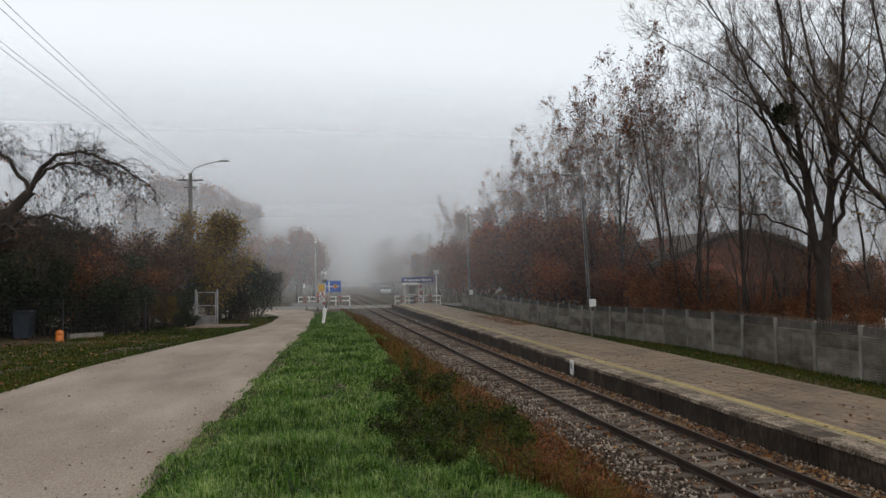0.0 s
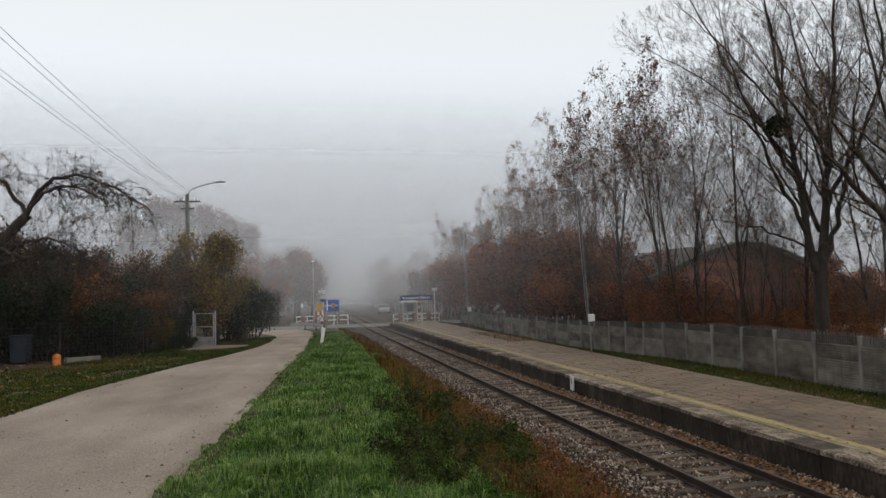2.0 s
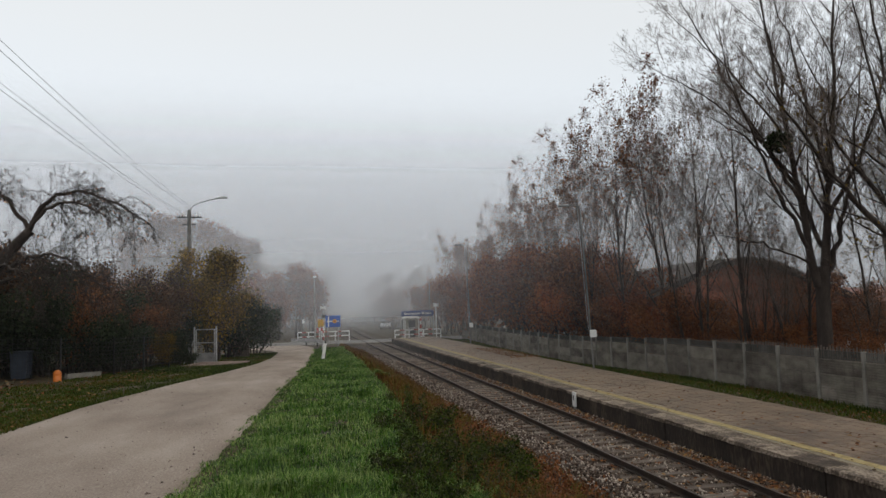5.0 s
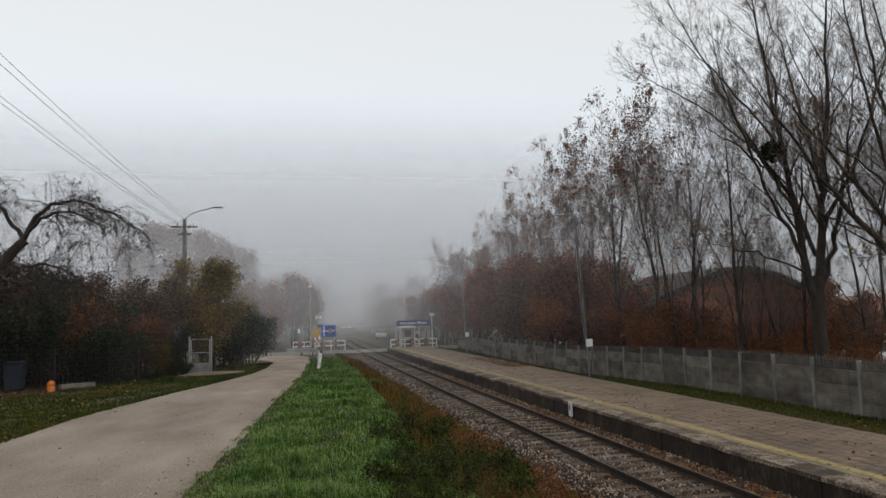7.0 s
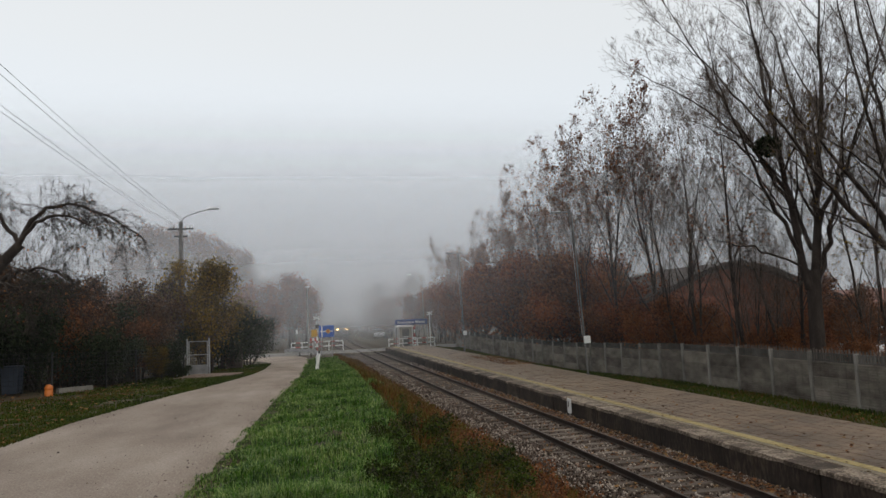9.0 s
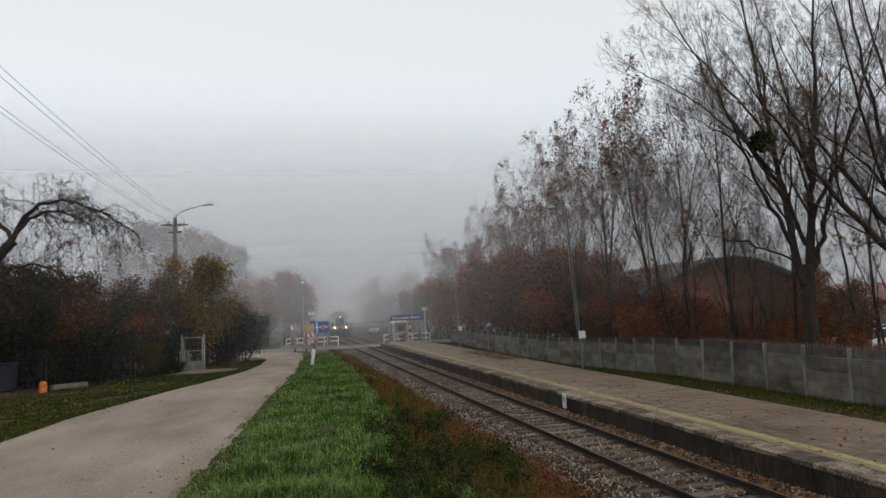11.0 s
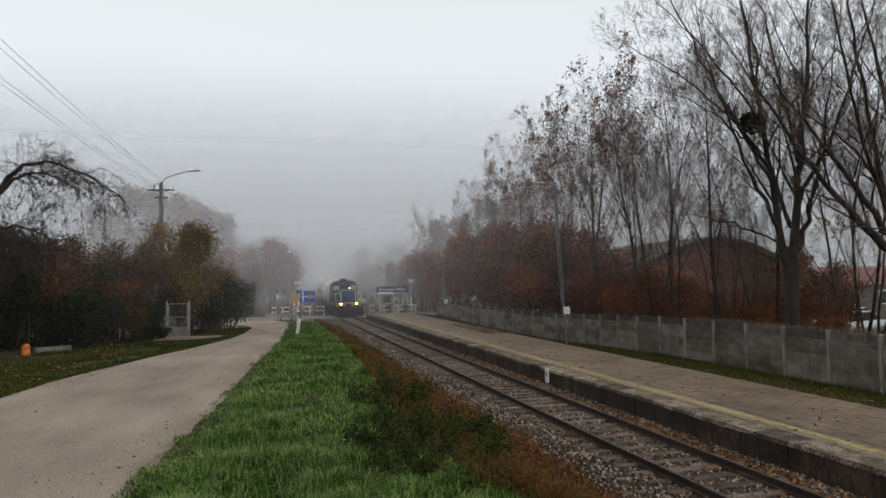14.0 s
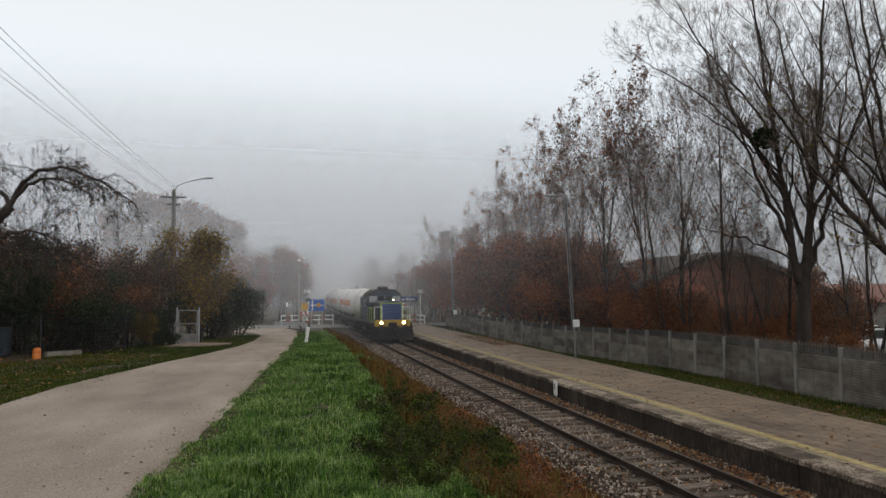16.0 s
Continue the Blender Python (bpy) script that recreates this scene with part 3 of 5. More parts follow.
def grow(rng, base, way, length, radius, depth, spec, out):
    """One branch and, from it, its side branches; out collects (depth, points, radii)."""
    k = max(3, int(3 + length * 1.1)) if depth < 3 else 2
    pts = [np.array(base, float)]
    d = np.array(way, float)
    d /= np.linalg.norm(d)
    for _ in range(k):
        d = d + rng.normal(0, spec["wander"], 3) + np.array([0, 0, spec["lift"][depth]])
        d /= np.linalg.norm(d)
        pts.append(pts[-1] + d * length / k)
    pts = np.array(pts)
    rad = np.maximum(radius * np.linspace(1, 0.1 if depth < 2 else 0.35, len(pts)), min(radius, 0.6 * spec["thin"]))
    out.append((depth, pts, rad))
    side_shoots(rng, pts, rad, length, depth, spec, out)


def side_shoots(rng, pts, rad, length, depth, spec, out, count=None):
    """Side branches set round a branch in turn, bending up to the light by spec["up"]."""
    if depth >= spec["depth"]:
        return
    d = pts[-1] - pts[-2]
    d = d / np.linalg.norm(d)
    if depth < 2:
        for _ in range(3):
            grow(rng, pts[-1], d + rng.normal(0, 0.22, 3), length * 0.2, rad[-1], max(depth + 1, spec["depth"] - 2), spec, out)
    n = count or spec["count"][depth]
    turn = rng.uniform(0, 6.28)
    for i in range(n):
        u = spec["from"][depth] + (1 - spec["from"][depth]) * (i + rng.uniform(0.1, 0.9)) / n
        f = u * (len(pts) - 1)
        a = int(min(f, len(pts) - 2))
        p = pts[a] + (pts[a + 1] - pts[a]) * (f - a)
        t = pts[a + 1] - pts[a]
        t = t / np.linalg.norm(t)
        turn += 2.4 + rng.normal(0, 0.4)
        e1 = np.cross(t, np.array([0.3, 0.9, 0.2]))
        e1 = e1 / (np.linalg.norm(e1) + 1e-9)
        side = e1 * np.cos(turn) + np.cross(t, e1) * np.sin(turn)
        sp = spec["spread"][depth] * rng.uniform(0.75, 1.25)
        w = t * np.cos(sp) + side * np.sin(sp) + np.array([0, 0, spec.get("up", 0.0)])
        ln = length * spec["ratio"][depth] * (1.15 - 0.6 * u) * rng.uniform(0.65, 1.3)
        r = max(spec["thin"], (rad[a] * 0.75) * spec["girth"][depth])
        grow(rng, p, w, ln, r, depth + 1, spec, out)


def leaves_np(rng, places, size, droop=0.3):
    """Small pointed leaves, folded along the middle, at the places."""
    n = len(places)
    a, b = rng.normal(0, 1, (n, 3)), rng.normal(0, 1, (n, 3))
    a[:, 2] -= droop
    a /= np.linalg.norm(a, axis=1, keepdims=True)
    b = np.cross(a, b)
    b /= np.linalg.norm(b, axis=1, keepdims=True)
    c = np.cross(a, b)
    s = size * rng.uniform(0.6, 1.35, (n, 1))
    V = np.stack([places, places + a * s * 0.5 + b * s * 0.32 + c * s * 0.08, places + a * s, places + a * s * 0.5 - b * s * 0.32 + c * s * 0.08], 1).reshape(-1, 3)
    i = 4 * np.arange(n)[:, None]
    return V, np.concatenate([i + np.array([[0, 1, 2]]), i + np.array([[0, 2, 3]])])


BARE = dict(depth=4, wander=0.055, up=0.22, lift=[0.01, 0.05, 0.05, 0.03, 0.02], count=[15, 8, 5, 3], spread=[0.6, 0.7, 0.75, 0.75], ratio=[0.42, 0.46, 0.48, 0.6], girth=[0.5, 0.5, 0.6, 0.7], thin=0.005)
BARE["from"] = [0.2, 0.18, 0.15, 0.15]


def arc(a, b, c, n=12, rng=None, jitter=0.0):
    """A bent limb from a to c, drawn towards b."""
    u = np.linspace(0, 1, n)[:, None]
    p = (1 - u) ** 2 * np.array(a) + 2 * u * (1 - u) * np.array(b) + u ** 2 * np.array(c)
    if rng is not None:
        p[1:] += rng.normal(0, jitter, p[1:].shape)
    return p


def limb_tree(name, label, seed, limbs, spec, x, y, leaf_mat, leaf_count, leaf_size, high, group):
    """A tree whose trunk and main limbs (from, bend, to, girths) are set; the rest grows from them."""
    rng = np.random.default_rng(seed)
    out = []
    for i, (a, b, c, r0, r1) in enumerate(limbs):
        p = arc(a, b, c, 14, rng, 0.05 if i else 0.01)
        rad = np.linspace(r0, r1, len(p)) if i else r0 + (r1 - r0) * np.linspace(0, 1, len(p)) ** 0.4
        out.append((0, p, rad))
        if i:
            ln = float(np.linalg.norm(np.diff(p, axis=0), axis=1).sum())
            side_shoots(rng, p, rad, ln, 0, spec, out, int(3 + 1.15 * ln))
    root = thing(name, label, "tree", pose(x, y, float(ground_z(x, y))), group=group)
    V, F = tubes_np([(p, r) for d, p, r in out if d <= 1], 8)
    mesh_np("trunk", V, [F], M_BARK, root, smooth=True)
    V, F = tubes_np([(p, r) for d, p, r in out if d > 1], 3)
    mesh_np("crown", V, [F], M_TWIG, root)
    pool = np.concatenate([p[1:] for d, p, r in out if d >= 3])
    pool = pool[pool[:, 2] < high]
    V, F = leaves_np(rng, pool[rng.integers(0, len(pool), leaf_count)] + rng.normal(0, 0.06, (leaf_count, 3)), leaf_size)
    mesh_np("foliage", V, [F], leaf_mat, root)
    return root


def tree(name, label, category, seed, height, radius, spec, leaf_mat=None, leaf_count=0, leaf_size=0.1, leaf_from=1, stems=1, lean=(0, 0), group="", low=0.0, high=1.0, twig_sides=3, clump=0.12, fork=0.0, splay=0.32):
    """A tapered trunk with limbs, branches and twigs, and leaves along the outer ones between the heights low and high."""
    rng = np.random.default_rng(seed)
    out = []
    for s in range(stems):
        w = np.array([lean[0], lean[1], 1.0])
        o = np.zeros(3)
        if stems > 1:
            a = 6.28 * s / stems + rng.uniform(0, 1)
            w = w + splay * np.array([np.cos(a), np.sin(a), 0]) * rng.uniform(0.4, 1.2)
            o = 0.25 * np.array([np.cos(a), np.sin(a), -0.4])
            if fork:
                o = np.array([0.12 * np.cos(a), 0.12 * np.sin(a), fork])
        grow(rng, o - np.array([0, 0, 0.25]), w, height * rng.uniform(0.72, 0.85), radius, 0, spec, out)
    if fork:
        out.append((0, np.array([(0, 0, -0.3), (0, 0, 0.15), (0.02, 0, fork * 0.5), (0, 0, fork), (0, 0, fork + 0.5)]), np.array([2.1, 1.75, 1.5, 1.55, 0.9]) * radius * 1.15))
    root = thing(name, label, category, group=group)
    thick = [(p, r) for d, p, r in out if d <= 1]
    fine = [(p, r) for d, p, r in out if d > 1]
    V, F = tubes_np(thick, 7)
    mesh_np("trunk", V, [F], M_BARK, root, smooth=True)
    if fine:
        V, F = tubes_np(fine, twig_sides)
        mesh_np("crown", V, [F], M_TWIG, root)
    if leaf_count:
        pool = np.concatenate([p[1:] for d, p, r in out if d >= leaf_from])
        top = pool[:, 2].max()
        pool = pool[(pool[:, 2] >= low * top) & (pool[:, 2] <= high * top)]
        pts = pool[rng.integers(0, len(pool), leaf_count)] + rng.normal(0, clump, (leaf_count, 3))
        V, F = leaves_np(rng, pts, leaf_size)
        mesh_np("foliage", V, [F], leaf_mat, root)
    return root


def put(src, x, y, turn=0.0, size=1.0, z=None):
    """Another tree like src, on the ground."""
    z = float(ground_z(x, y)) if z is None else z
    src_scale = src.scale.copy()
    src.scale = (size, size, size)
    ob = copy_thing(src, pose(x, y, z, 0, 0, turn))
    src.scale = src_scale
    return ob


def place(ob, x, y, turn=0.0, size=1.0):
    ob.matrix_basis = pose(x, y, float(ground_z(x, y)), 0, 0, turn) @ Matrix.Scale(size, 4)
    return ob


def right_trees():
    g = "trees behind the fence"
    spec = dict(BARE)
    big = dict(BARE, count=[12, 7, 5, 3], spread=[0.75, 0.75, 0.75, 0.75], ratio=[0.32, 0.52, 0.5, 0.6], girth=[0.5, 0.5, 0.6, 0.7], thin=0.0045)
    big["from"] = [0.22, 0.15, 0.15, 0.15]
    limb_tree("bare_tree", "tall dark bare tree with a thick forked trunk", 41, [
        ((0, 0, -0.3), (0.05, 0, 2.2), (0.2, 0, 4.8), 0.42, 0.27),
        ((-0.05, 0, 4.0), (-0.6, 0.3, 9), (-1.3, 0.8, 16.8), 0.18, 0.02),
        ((0.2, 0, 4.3), (0.9, -0.2, 9), (1.6, -0.3, 17.8), 0.2, 0.02),
        ((0.75, -0.1, 8.0), (0.9, 0.8, 11), (0.2, 1.6, 16.5), 0.11, 0.02),
        ((0.3, 0, 4.2), (1.8, 0.3, 6.0), (3.4, 0.6, 14), 0.13, 0.02),
        ((-0.2, 0.1, 5.4), (-2.2, -0.3, 7.8), (-4.2, -0.6, 13.2), 0.1, 0.015),
        ((-0.4, 0.2, 7.4), (-2.0, 0.5, 10.2), (-4.9, 0.8, 15.8), 0.09, 0.015),
        ((-0.3, 0, 4.9), (-2.2, 0.4, 6.0), (-4.6, 0.6, 6.2), 0.05, 0.01),
        ((-0.45, 0.2, 8.0), (-2.5, -0.5, 9.7), (-5.4, -0.9, 10.6), 0.06, 0.01),
        ((-0.4, 0.2, 7.8), (-3.0, 0.3, 11.4), (-6.6, 0.2, 12.6), 0.06, 0.01),
        ((-0.6, 0.3, 9.5), (-2.6, 0, 12.4), (-6.0, -0.2, 14.6), 0.06, 0.01),
        ((-0.7, 0.4, 11.0), (-1.6, -0.6, 14.0), (-3.6, -1.0, 17.0), 0.06, 0.01),
        ((0.3, 0.1, 5.6), (0.8, 2.4, 9), (1.5, 3.5, 14.5), 0.1, 0.015),
        ((0.6, -0.1, 6.6), (1.8, -1.6, 10), (3.0, -2.2, 15.5), 0.1, 0.015),
    ], big, 12.2, 23.9, M_BROWN, 260, 0.1, 9.0, g)
    limb_tree("bare_tree", "dark leaning bare tree with thick limbs and yellowing leaves", 45, [
        ((0, 0, -0.3), (-0.05, 0, 2), (-0.5, 0, 4.5), 0.36, 0.25),
        ((-0.4, 0, 4.0), (-3.3, 0.3, 6.0), (-7.2, 0.4, 11.6), 0.2, 0.02),
        ((-0.5, 0, 4.4), (-3.1, 0.2, 7.8), (-5.9, 0.3, 11.0), 0.15, 0.02),
        ((-0.4, 0, 4.3), (-1.6, -0.2, 8.4), (-5.0, 0, 9.8), 0.1, 0.015),
        ((-0.4, 0, 4.3), (-0.2, 0.3, 9), (-1.6, 0.5, 15.5), 0.18, 0.02),
        ((-0.4, 0.1, 4.3), (1.5, 0.5, 8), (2.5, 0.8, 13), 0.14, 0.02),
        ((-0.4, 0.1, 4.4), (-1.9, 0.3, 10), (-2.4, 0.4, 17.5), 0.12, 0.02),
        ((-0.6, 0, 4.5), (-3.2, -0.4, 9.6), (-4.2, -0.6, 16.5), 0.1, 0.015),
        ((-0.3, -0.1, 4.4), (-0.4, -1.0, 8), (-1.2, -1.8, 12.5), 0.1, 0.015),
        ((-0.9, 0.1, 5.0), (-2.4, -0.6, 5.6), (-4.6, -0.8, 5.2), 0.06, 0.012),
    ], big, 16.2, 21.8, M_OCHRE, 900, 0.11, 12.0, g)
    a = tree("bare_tree", "slender bare tree with a few brown leaves", "tree", 42, 14, 0.12, spec, M_BROWN, 260, 0.11, 3, group=g)
    place(a, 12.5, 28.5, 0, 1.1)
    b = tree("bare_tree", "slender bare tree with russet leaves in its crown", "tree", 43, 14.5, 0.1, dict(spec, up=0.4), M_BROWN, 2600, 0.115, 2, group=g, clump=0.1)
    place(b, 12.8, 37, 0, 1.2)
    c = tree("bare_tree", "thin many-stemmed bare tree", "tree", 44, 13, 0.075, dict(spec, count=[9, 7, 6, 3]), M_BROWN, 300, 0.11, 3, stems=3, group=g, splay=0.22)
    place(c, 11.8, 32, 0, 1.1)
    for src, x, y, turn, size in ((a, 13.4, 34.5, 80, 1.15), (b, 12.6, 42, 130, 1.22), (c, 14.2, 38, 60, 1.2), (b, 13.6, 48, 220, 1.24), (c, 18.5, 27, 30, 1.2), (c, 15.8, 29.5, 250, 1.2), (b, 12.4, 53, 20, 1.12), (b, 13, 59, 300, 1.06), (c, 14.5, 64, 100, 1.0), (b, 13.2, 68, 40, 1.0), (b, 12.0, 76, 170, 0.95), (b, 10.8, 84, 250, 0.9), (b, 13.8, 56.5, 90, 1.08), (b, 12.2, 63.5, 140, 1.0), (b, 12.2, 45.5, 10, 1.16), (a, 12.2, 39.8, 300, 1.2), (c, 11.6, 27.6, 200, 0.75)):
        put(src, x, y, turn, size)
    put(c, 17.5, 25.0, 140, 0.9)
    for x, y, turn, size in ((12.2, 26.6, 130, 0.55), (13.4, 22.6, 220, 0.45), (14.4, 30.4, 310, 0.6), (16.5, 31, 10, 0.5)):
        put(c, x, y, turn, size)
    # dense russet undergrowth
    shrub = dict(BARE, depth=3, count=[8, 7, 5], wander=0.12)
    shrub["from"] = [0.15, 0.1, 0.1]
    s1 = tree("russet_shrub", "dense russet shrub keeping its dry leaves", "shrub", 51, 7.5, 0.06, shrub, M_RUST, 6500, 0.17, 1, stems=5, group="shrubs behind the fence", clump=0.3)
    place(s1, 12, 46, 0, 0.95)
    s2 = tree("brown_shrub", "dense dark brown shrub keeping its dry leaves", "shrub", 52, 6.5, 0.06, shrub, M_BROWN, 6000, 0.17, 1, stems=5, group="shrubs behind the fence", clump=0.3)
    place(s2, 12, 41, 0, 0.7)
    rng = random.Random(77)
    for src, x, y, size in ((s2, 11.6, 51, 1.3), (s2, 12.6, 47.5, 1.25), (s1, 12.2, 56, 1.35), (s2, 11.8, 60, 1.4), (s1, 12.4, 64, 1.3), (s1, 11.4, 69, 1.2), (s2, 13.5, 45, 0.95), (s1, 12.8, 36.5, 0.55), (s1, 13.2, 40.5, 0.7), (s2, 11.6, 33.5, 0.68), (s1, 14.5, 53, 1.35), (s2, 14.8, 59, 1.4), (s1, 14.2, 68, 1.35), (s2, 12.2, 74.0, 1.15), (s1, 15.5, 48, 1.1), (s2, 15.2, 36, 0.6), (s2, 11.9, 28.8, 0.4), (s2, 11.9, 21.6, 0.34), (s1, 11.2, 80, 1.1), (s2, 10.4, 86, 1.1), (s1, 13, 90, 1.2), (s2, 12.0, 25.6, 0.4), (s1, 17, 39, 0.5), (s2, 20, 40, 0.45), (s2, 23, 40, 0.5), (s1, 26, 40, 0.5), (s2, 29.5, 40, 0.6), (s2, 15.4, 25.6, 0.42), (s2, 17.2, 27.6, 0.5), (s2, 18.6, 24.2, 0.45), (s2, 25.5, 39.0, 0.85), (s1, 23.5, 38, 0.5), (s2, 27, 38.5, 0.6)):
        put(src, x, y, rng.uniform(0, 360), size)


def left_plants():
    spec = dict(BARE)
    shrub = dict(BARE, depth=3, count=[8, 7, 5], wander=0.12)
    shrub["from"] = [0.15, 0.1, 0.1]
    g = "garden shrubs along the lane"
    y1 = tree("yellow_tree", "bushy garden tree with olive and yellow autumn leaves", "tree", 61, 7.2, 0.07, shrub, M_OCHRE, 14000, 0.15, 1, stems=5, group=g, clump=0.33)
    place(y1, -12.8, 42.4, 0, 0.92)
    b1 = tree("brown_shrub", "overgrown garden shrub with dull brown leaves", "shrub", 62, 6.2, 0.06, shrub, M_DULL, 8000, 0.15, 1, stems=5, group=g, clump=0.33)
    place(b1, -18.5, 38, 0, 0.68)
    h1 = tree("evergreen_shrub", "dark evergreen hedge shrub", "shrub", 63, 3.8, 0.05, shrub, M_HEDGE, 9000, 0.13, 0, stems=6, group=g, clump=0.26)
    place(h1, -20.1, 29.4)
    r1 = tree("russet_shrub", "low shrub with orange brown leaves", "shrub", 64, 4.2, 0.04, shrub, M_BROWN, 4500, 0.12, 1, stems=5, group=g, clump=0.25)
    place(r1, -17.2, 34)
    for src, x, y, turn, size in ((h1, -21, 30, 40, 1.1), (h1, -17.9, 31.3, 100, 0.85), (h1, -22.5, 27.5, 200, 1.1), (h1, -16.4, 35.5, 10, 0.7), (b1, -20.5, 42, 60, 0.95), (b1, -22, 36, 150, 0.88), (b1, -17.0, 43.5, 220, 0.98), (r1, -19.6, 34, 80, 0.95), (r1, -15.6, 38.2, 190, 0.85), (h1, -12.4, 45.5, 30, 1.1), (h1, -11.6, 48.5, 130, 1.05), (h1, -10.9, 51, 230, 0.9), (y1, -12.2, 47.0, 200, 0.6), (y1, -15.4, 46, 90, 0.8), (b1, -24, 45, 10, 0.85), (b1, -12.8, 55, 10, 0.6), (h1, -15, 41.0, 10, 0.8), (r1, -11.8, 46.8, 50, 0.5), (h1, -25, 31, 20, 1.0), (b1, -26, 38, 250, 0.8), (b1, -16.2, 36.8, 300, 0.62), (r1, -17.4, 32.6, 20, 0.8), (h1, -14.6, 38.4, 300, 0.55), (h1, -19.6, 32.4, 170, 0.9), (b1, -19.8, 36.5, 90, 0.7), (h1, -20.2, 27.0, 60, 0.95), (h1, -17.0, 32.8, 330, 0.8), (h1, -23.5, 29, 110, 1.1), (h1, -21.6, 25.6, 10, 1.0), (h1, -16.0, 34.0, 80, 0.6), (h1, -22, 33.5, 80, 1.45), (h1, -20.2, 35, 190, 1.3), (h1, -24.5, 34, 290, 1.5), (b1, -19.4, 33.6, 310, 0.92), (b1, -21.8, 31.5, 45, 0.92), (r1, -17.8, 36.5, 140, 1.1), (h1, -18.4, 37.5, 10, 1.2), (b1, -16.0, 40.2, 110, 0.75), (y1, -14.6, 37.0, 30, 0.24), (h1, -13.9, 37.9, 120, 0.28), (h1, -13.5, 38.2, 20, 0.2)):
        put(src, x, y, turn, size)


def far_trees():
    g = "trees in the fog"
    spec = dict(BARE, depth=3, count=[10, 8, 6], thin=0.02)
    spec["from"] = [0.2, 0.15, 0.1]
    a = tree("distant_tree", "tall tree fading into the fog", "tree", 71, 16, 0.2, spec, M_BROWN, 5000, 0.3, 1, group=g, clump=0.5)
    place(a, -25.5, 118, 0, 1.25)
    b = tree("distant_tree", "round russet tree fading into the fog", "tree", 72, 10, 0.1, spec, M_RUST, 6500, 0.26, 1, stems=4, group=g, clump=0.5)
    place(b, -7.6, 96, 0, 1.0)
    rng = random.Random(5)
    for src, x, y, size in ((a, -22, 120, 1.2), (a, -29, 116, 1.25), (a, -18.5, 122, 1.1), (a, -34, 120, 1.1), (b, -11.5, 94, 0.9), (b, -10, 89, 0.62), (b, -14, 90, 0.75), (b, -18, 88, 0.7), (b, -5.6, 101, 0.85), (b, -22, 86, 0.7), (b, -27, 88, 0.8), (b, -7, 118, 0.7), (b, 7.5, 112, 0.55), (b, 11, 104, 0.7), (b, 8.5, 125, 0.6), (a, 15, 96, 0.8), (b, 16, 88, 0.85), (a, 22, 105, 0.9), (b, 18, 78, 0.95), (b, -33, 84, 0.8), (b, 9, 118, 0.7), (a, 11.5, 145, 0.7), (b, 13.5, 97, 0.7), (a, -14, 112, 0.95), (a, -21, 116, 1.0)):
        put(src, x, y, rng.uniform(0, 360), size)


# ---- fog ----
def fog():
    for i, (y, a) in enumerate(((26, 0.035), (33, 0.06), (40, 0.07), (48, 0.08), (56, 0.08), (66, 0.09), (79, 0.16), (92, 0.15), (108, 0.34), (128, 0.36), (150, 0.4), (165, 0.6), (174, 0.75), (186, 0.8))):
        V = [(-500, y, -1), (500, y, -1), (500, y, 120), (-500, y, 120)]
        tagged(mesh_np("fog_bank", V, [[(0, 1, 2, 3)]], fog_material(a, i, 0.36 * y, 0.08 if y < 45 else 0.28 if y < 70 else 0.0)), "thin grey drift of morning fog", "fog", kind="stuff")


def far_woods():
    """Uncounted trees on the rise beyond the crossing, hardly more than shades in the fog."""
    rng = np.random.default_rng(19)
    V, F, at = [], [], 0
    paths, spots = [], []
    for k in range(190):
        x, y = rng.uniform(-75, 95), rng.uniform(140, 190)
        if abs(x - path_x(y)) < 5:
            continue
        h = rng.uniform(7, 13)
        z0 = 0.0
        paths.append((np.array([(x, y, z0 - 0.5), (x + rng.normal(0, 0.3), y, z0 + h * 0.5), (x + rng.normal(0, 0.6), y, z0 + h)]), np.array([0.25, 0.15, 0.04])))
        n = 260
        u = rng.random(n) ** 0.7
        r = h * 0.24 * np.sin(np.pi * np.clip(0.15 + 0.85 * u, 0, 1)) + 0.3
        a = rng.uniform(0, 6.28, n)
        q = r * np.sqrt(rng.random(n))
        spots.append(np.stack([x + q * np.cos(a), y + q * np.sin(a), z0 + h * (0.12 + 0.9 * u)], -1))
    root = thing("far_wood", "distant wood as a pale shade in the fog", "wood", kind="stuff")
    V, F = tubes_np(paths, 5)
    mesh_np("trunks", V, [F], M_BARK, root)
    V, F = leaves_np(rng, np.concatenate(spots), 1.0)
    mesh_np("foliage", V, [F], M_BROWN, root)


def blades_np(rng, x, y, z, length, width, bend=0.5):
    """Bent grass blades, each of three triangles."""
    n = len(x)
    a = rng.uniform(0, 6.28, n)
    d = np.stack([np.cos(a), np.sin(a), np.zeros(n)], -1)
    s = np.stack([-np.sin(a), np.cos(a), np.zeros(n)], -1) * (width / 2)[:, None]
    b = rng.uniform(0.1, bend, n)
    p = np.stack([x, y, z - 0.01], -1)
    up = np.array([0, 0, 1.0])
    mid = p + (d * (b * 0.35)[:, None] + up) * (length * 0.55)[:, None]
    tip = p + (d * b[:, None] + up * (1 - 0.4 * b)[:, None]) * length[:, None]
    V = np.stack([p - s, p + s, mid + s * 0.8, mid - s * 0.8, tip], 1).reshape(-1, 3)
    i = 5 * np.arange(n)[:, None]
    return V, [np.concatenate([i + np.array([[0, 1, 2]]), i + np.array([[0, 2, 3]]), i + np.array([[3, 2, 4]])])]


def clumps(x, y, scale):
    return np.array([noise.noise((a * scale, b * scale, 3.7)) for a, b in zip(x, y)])


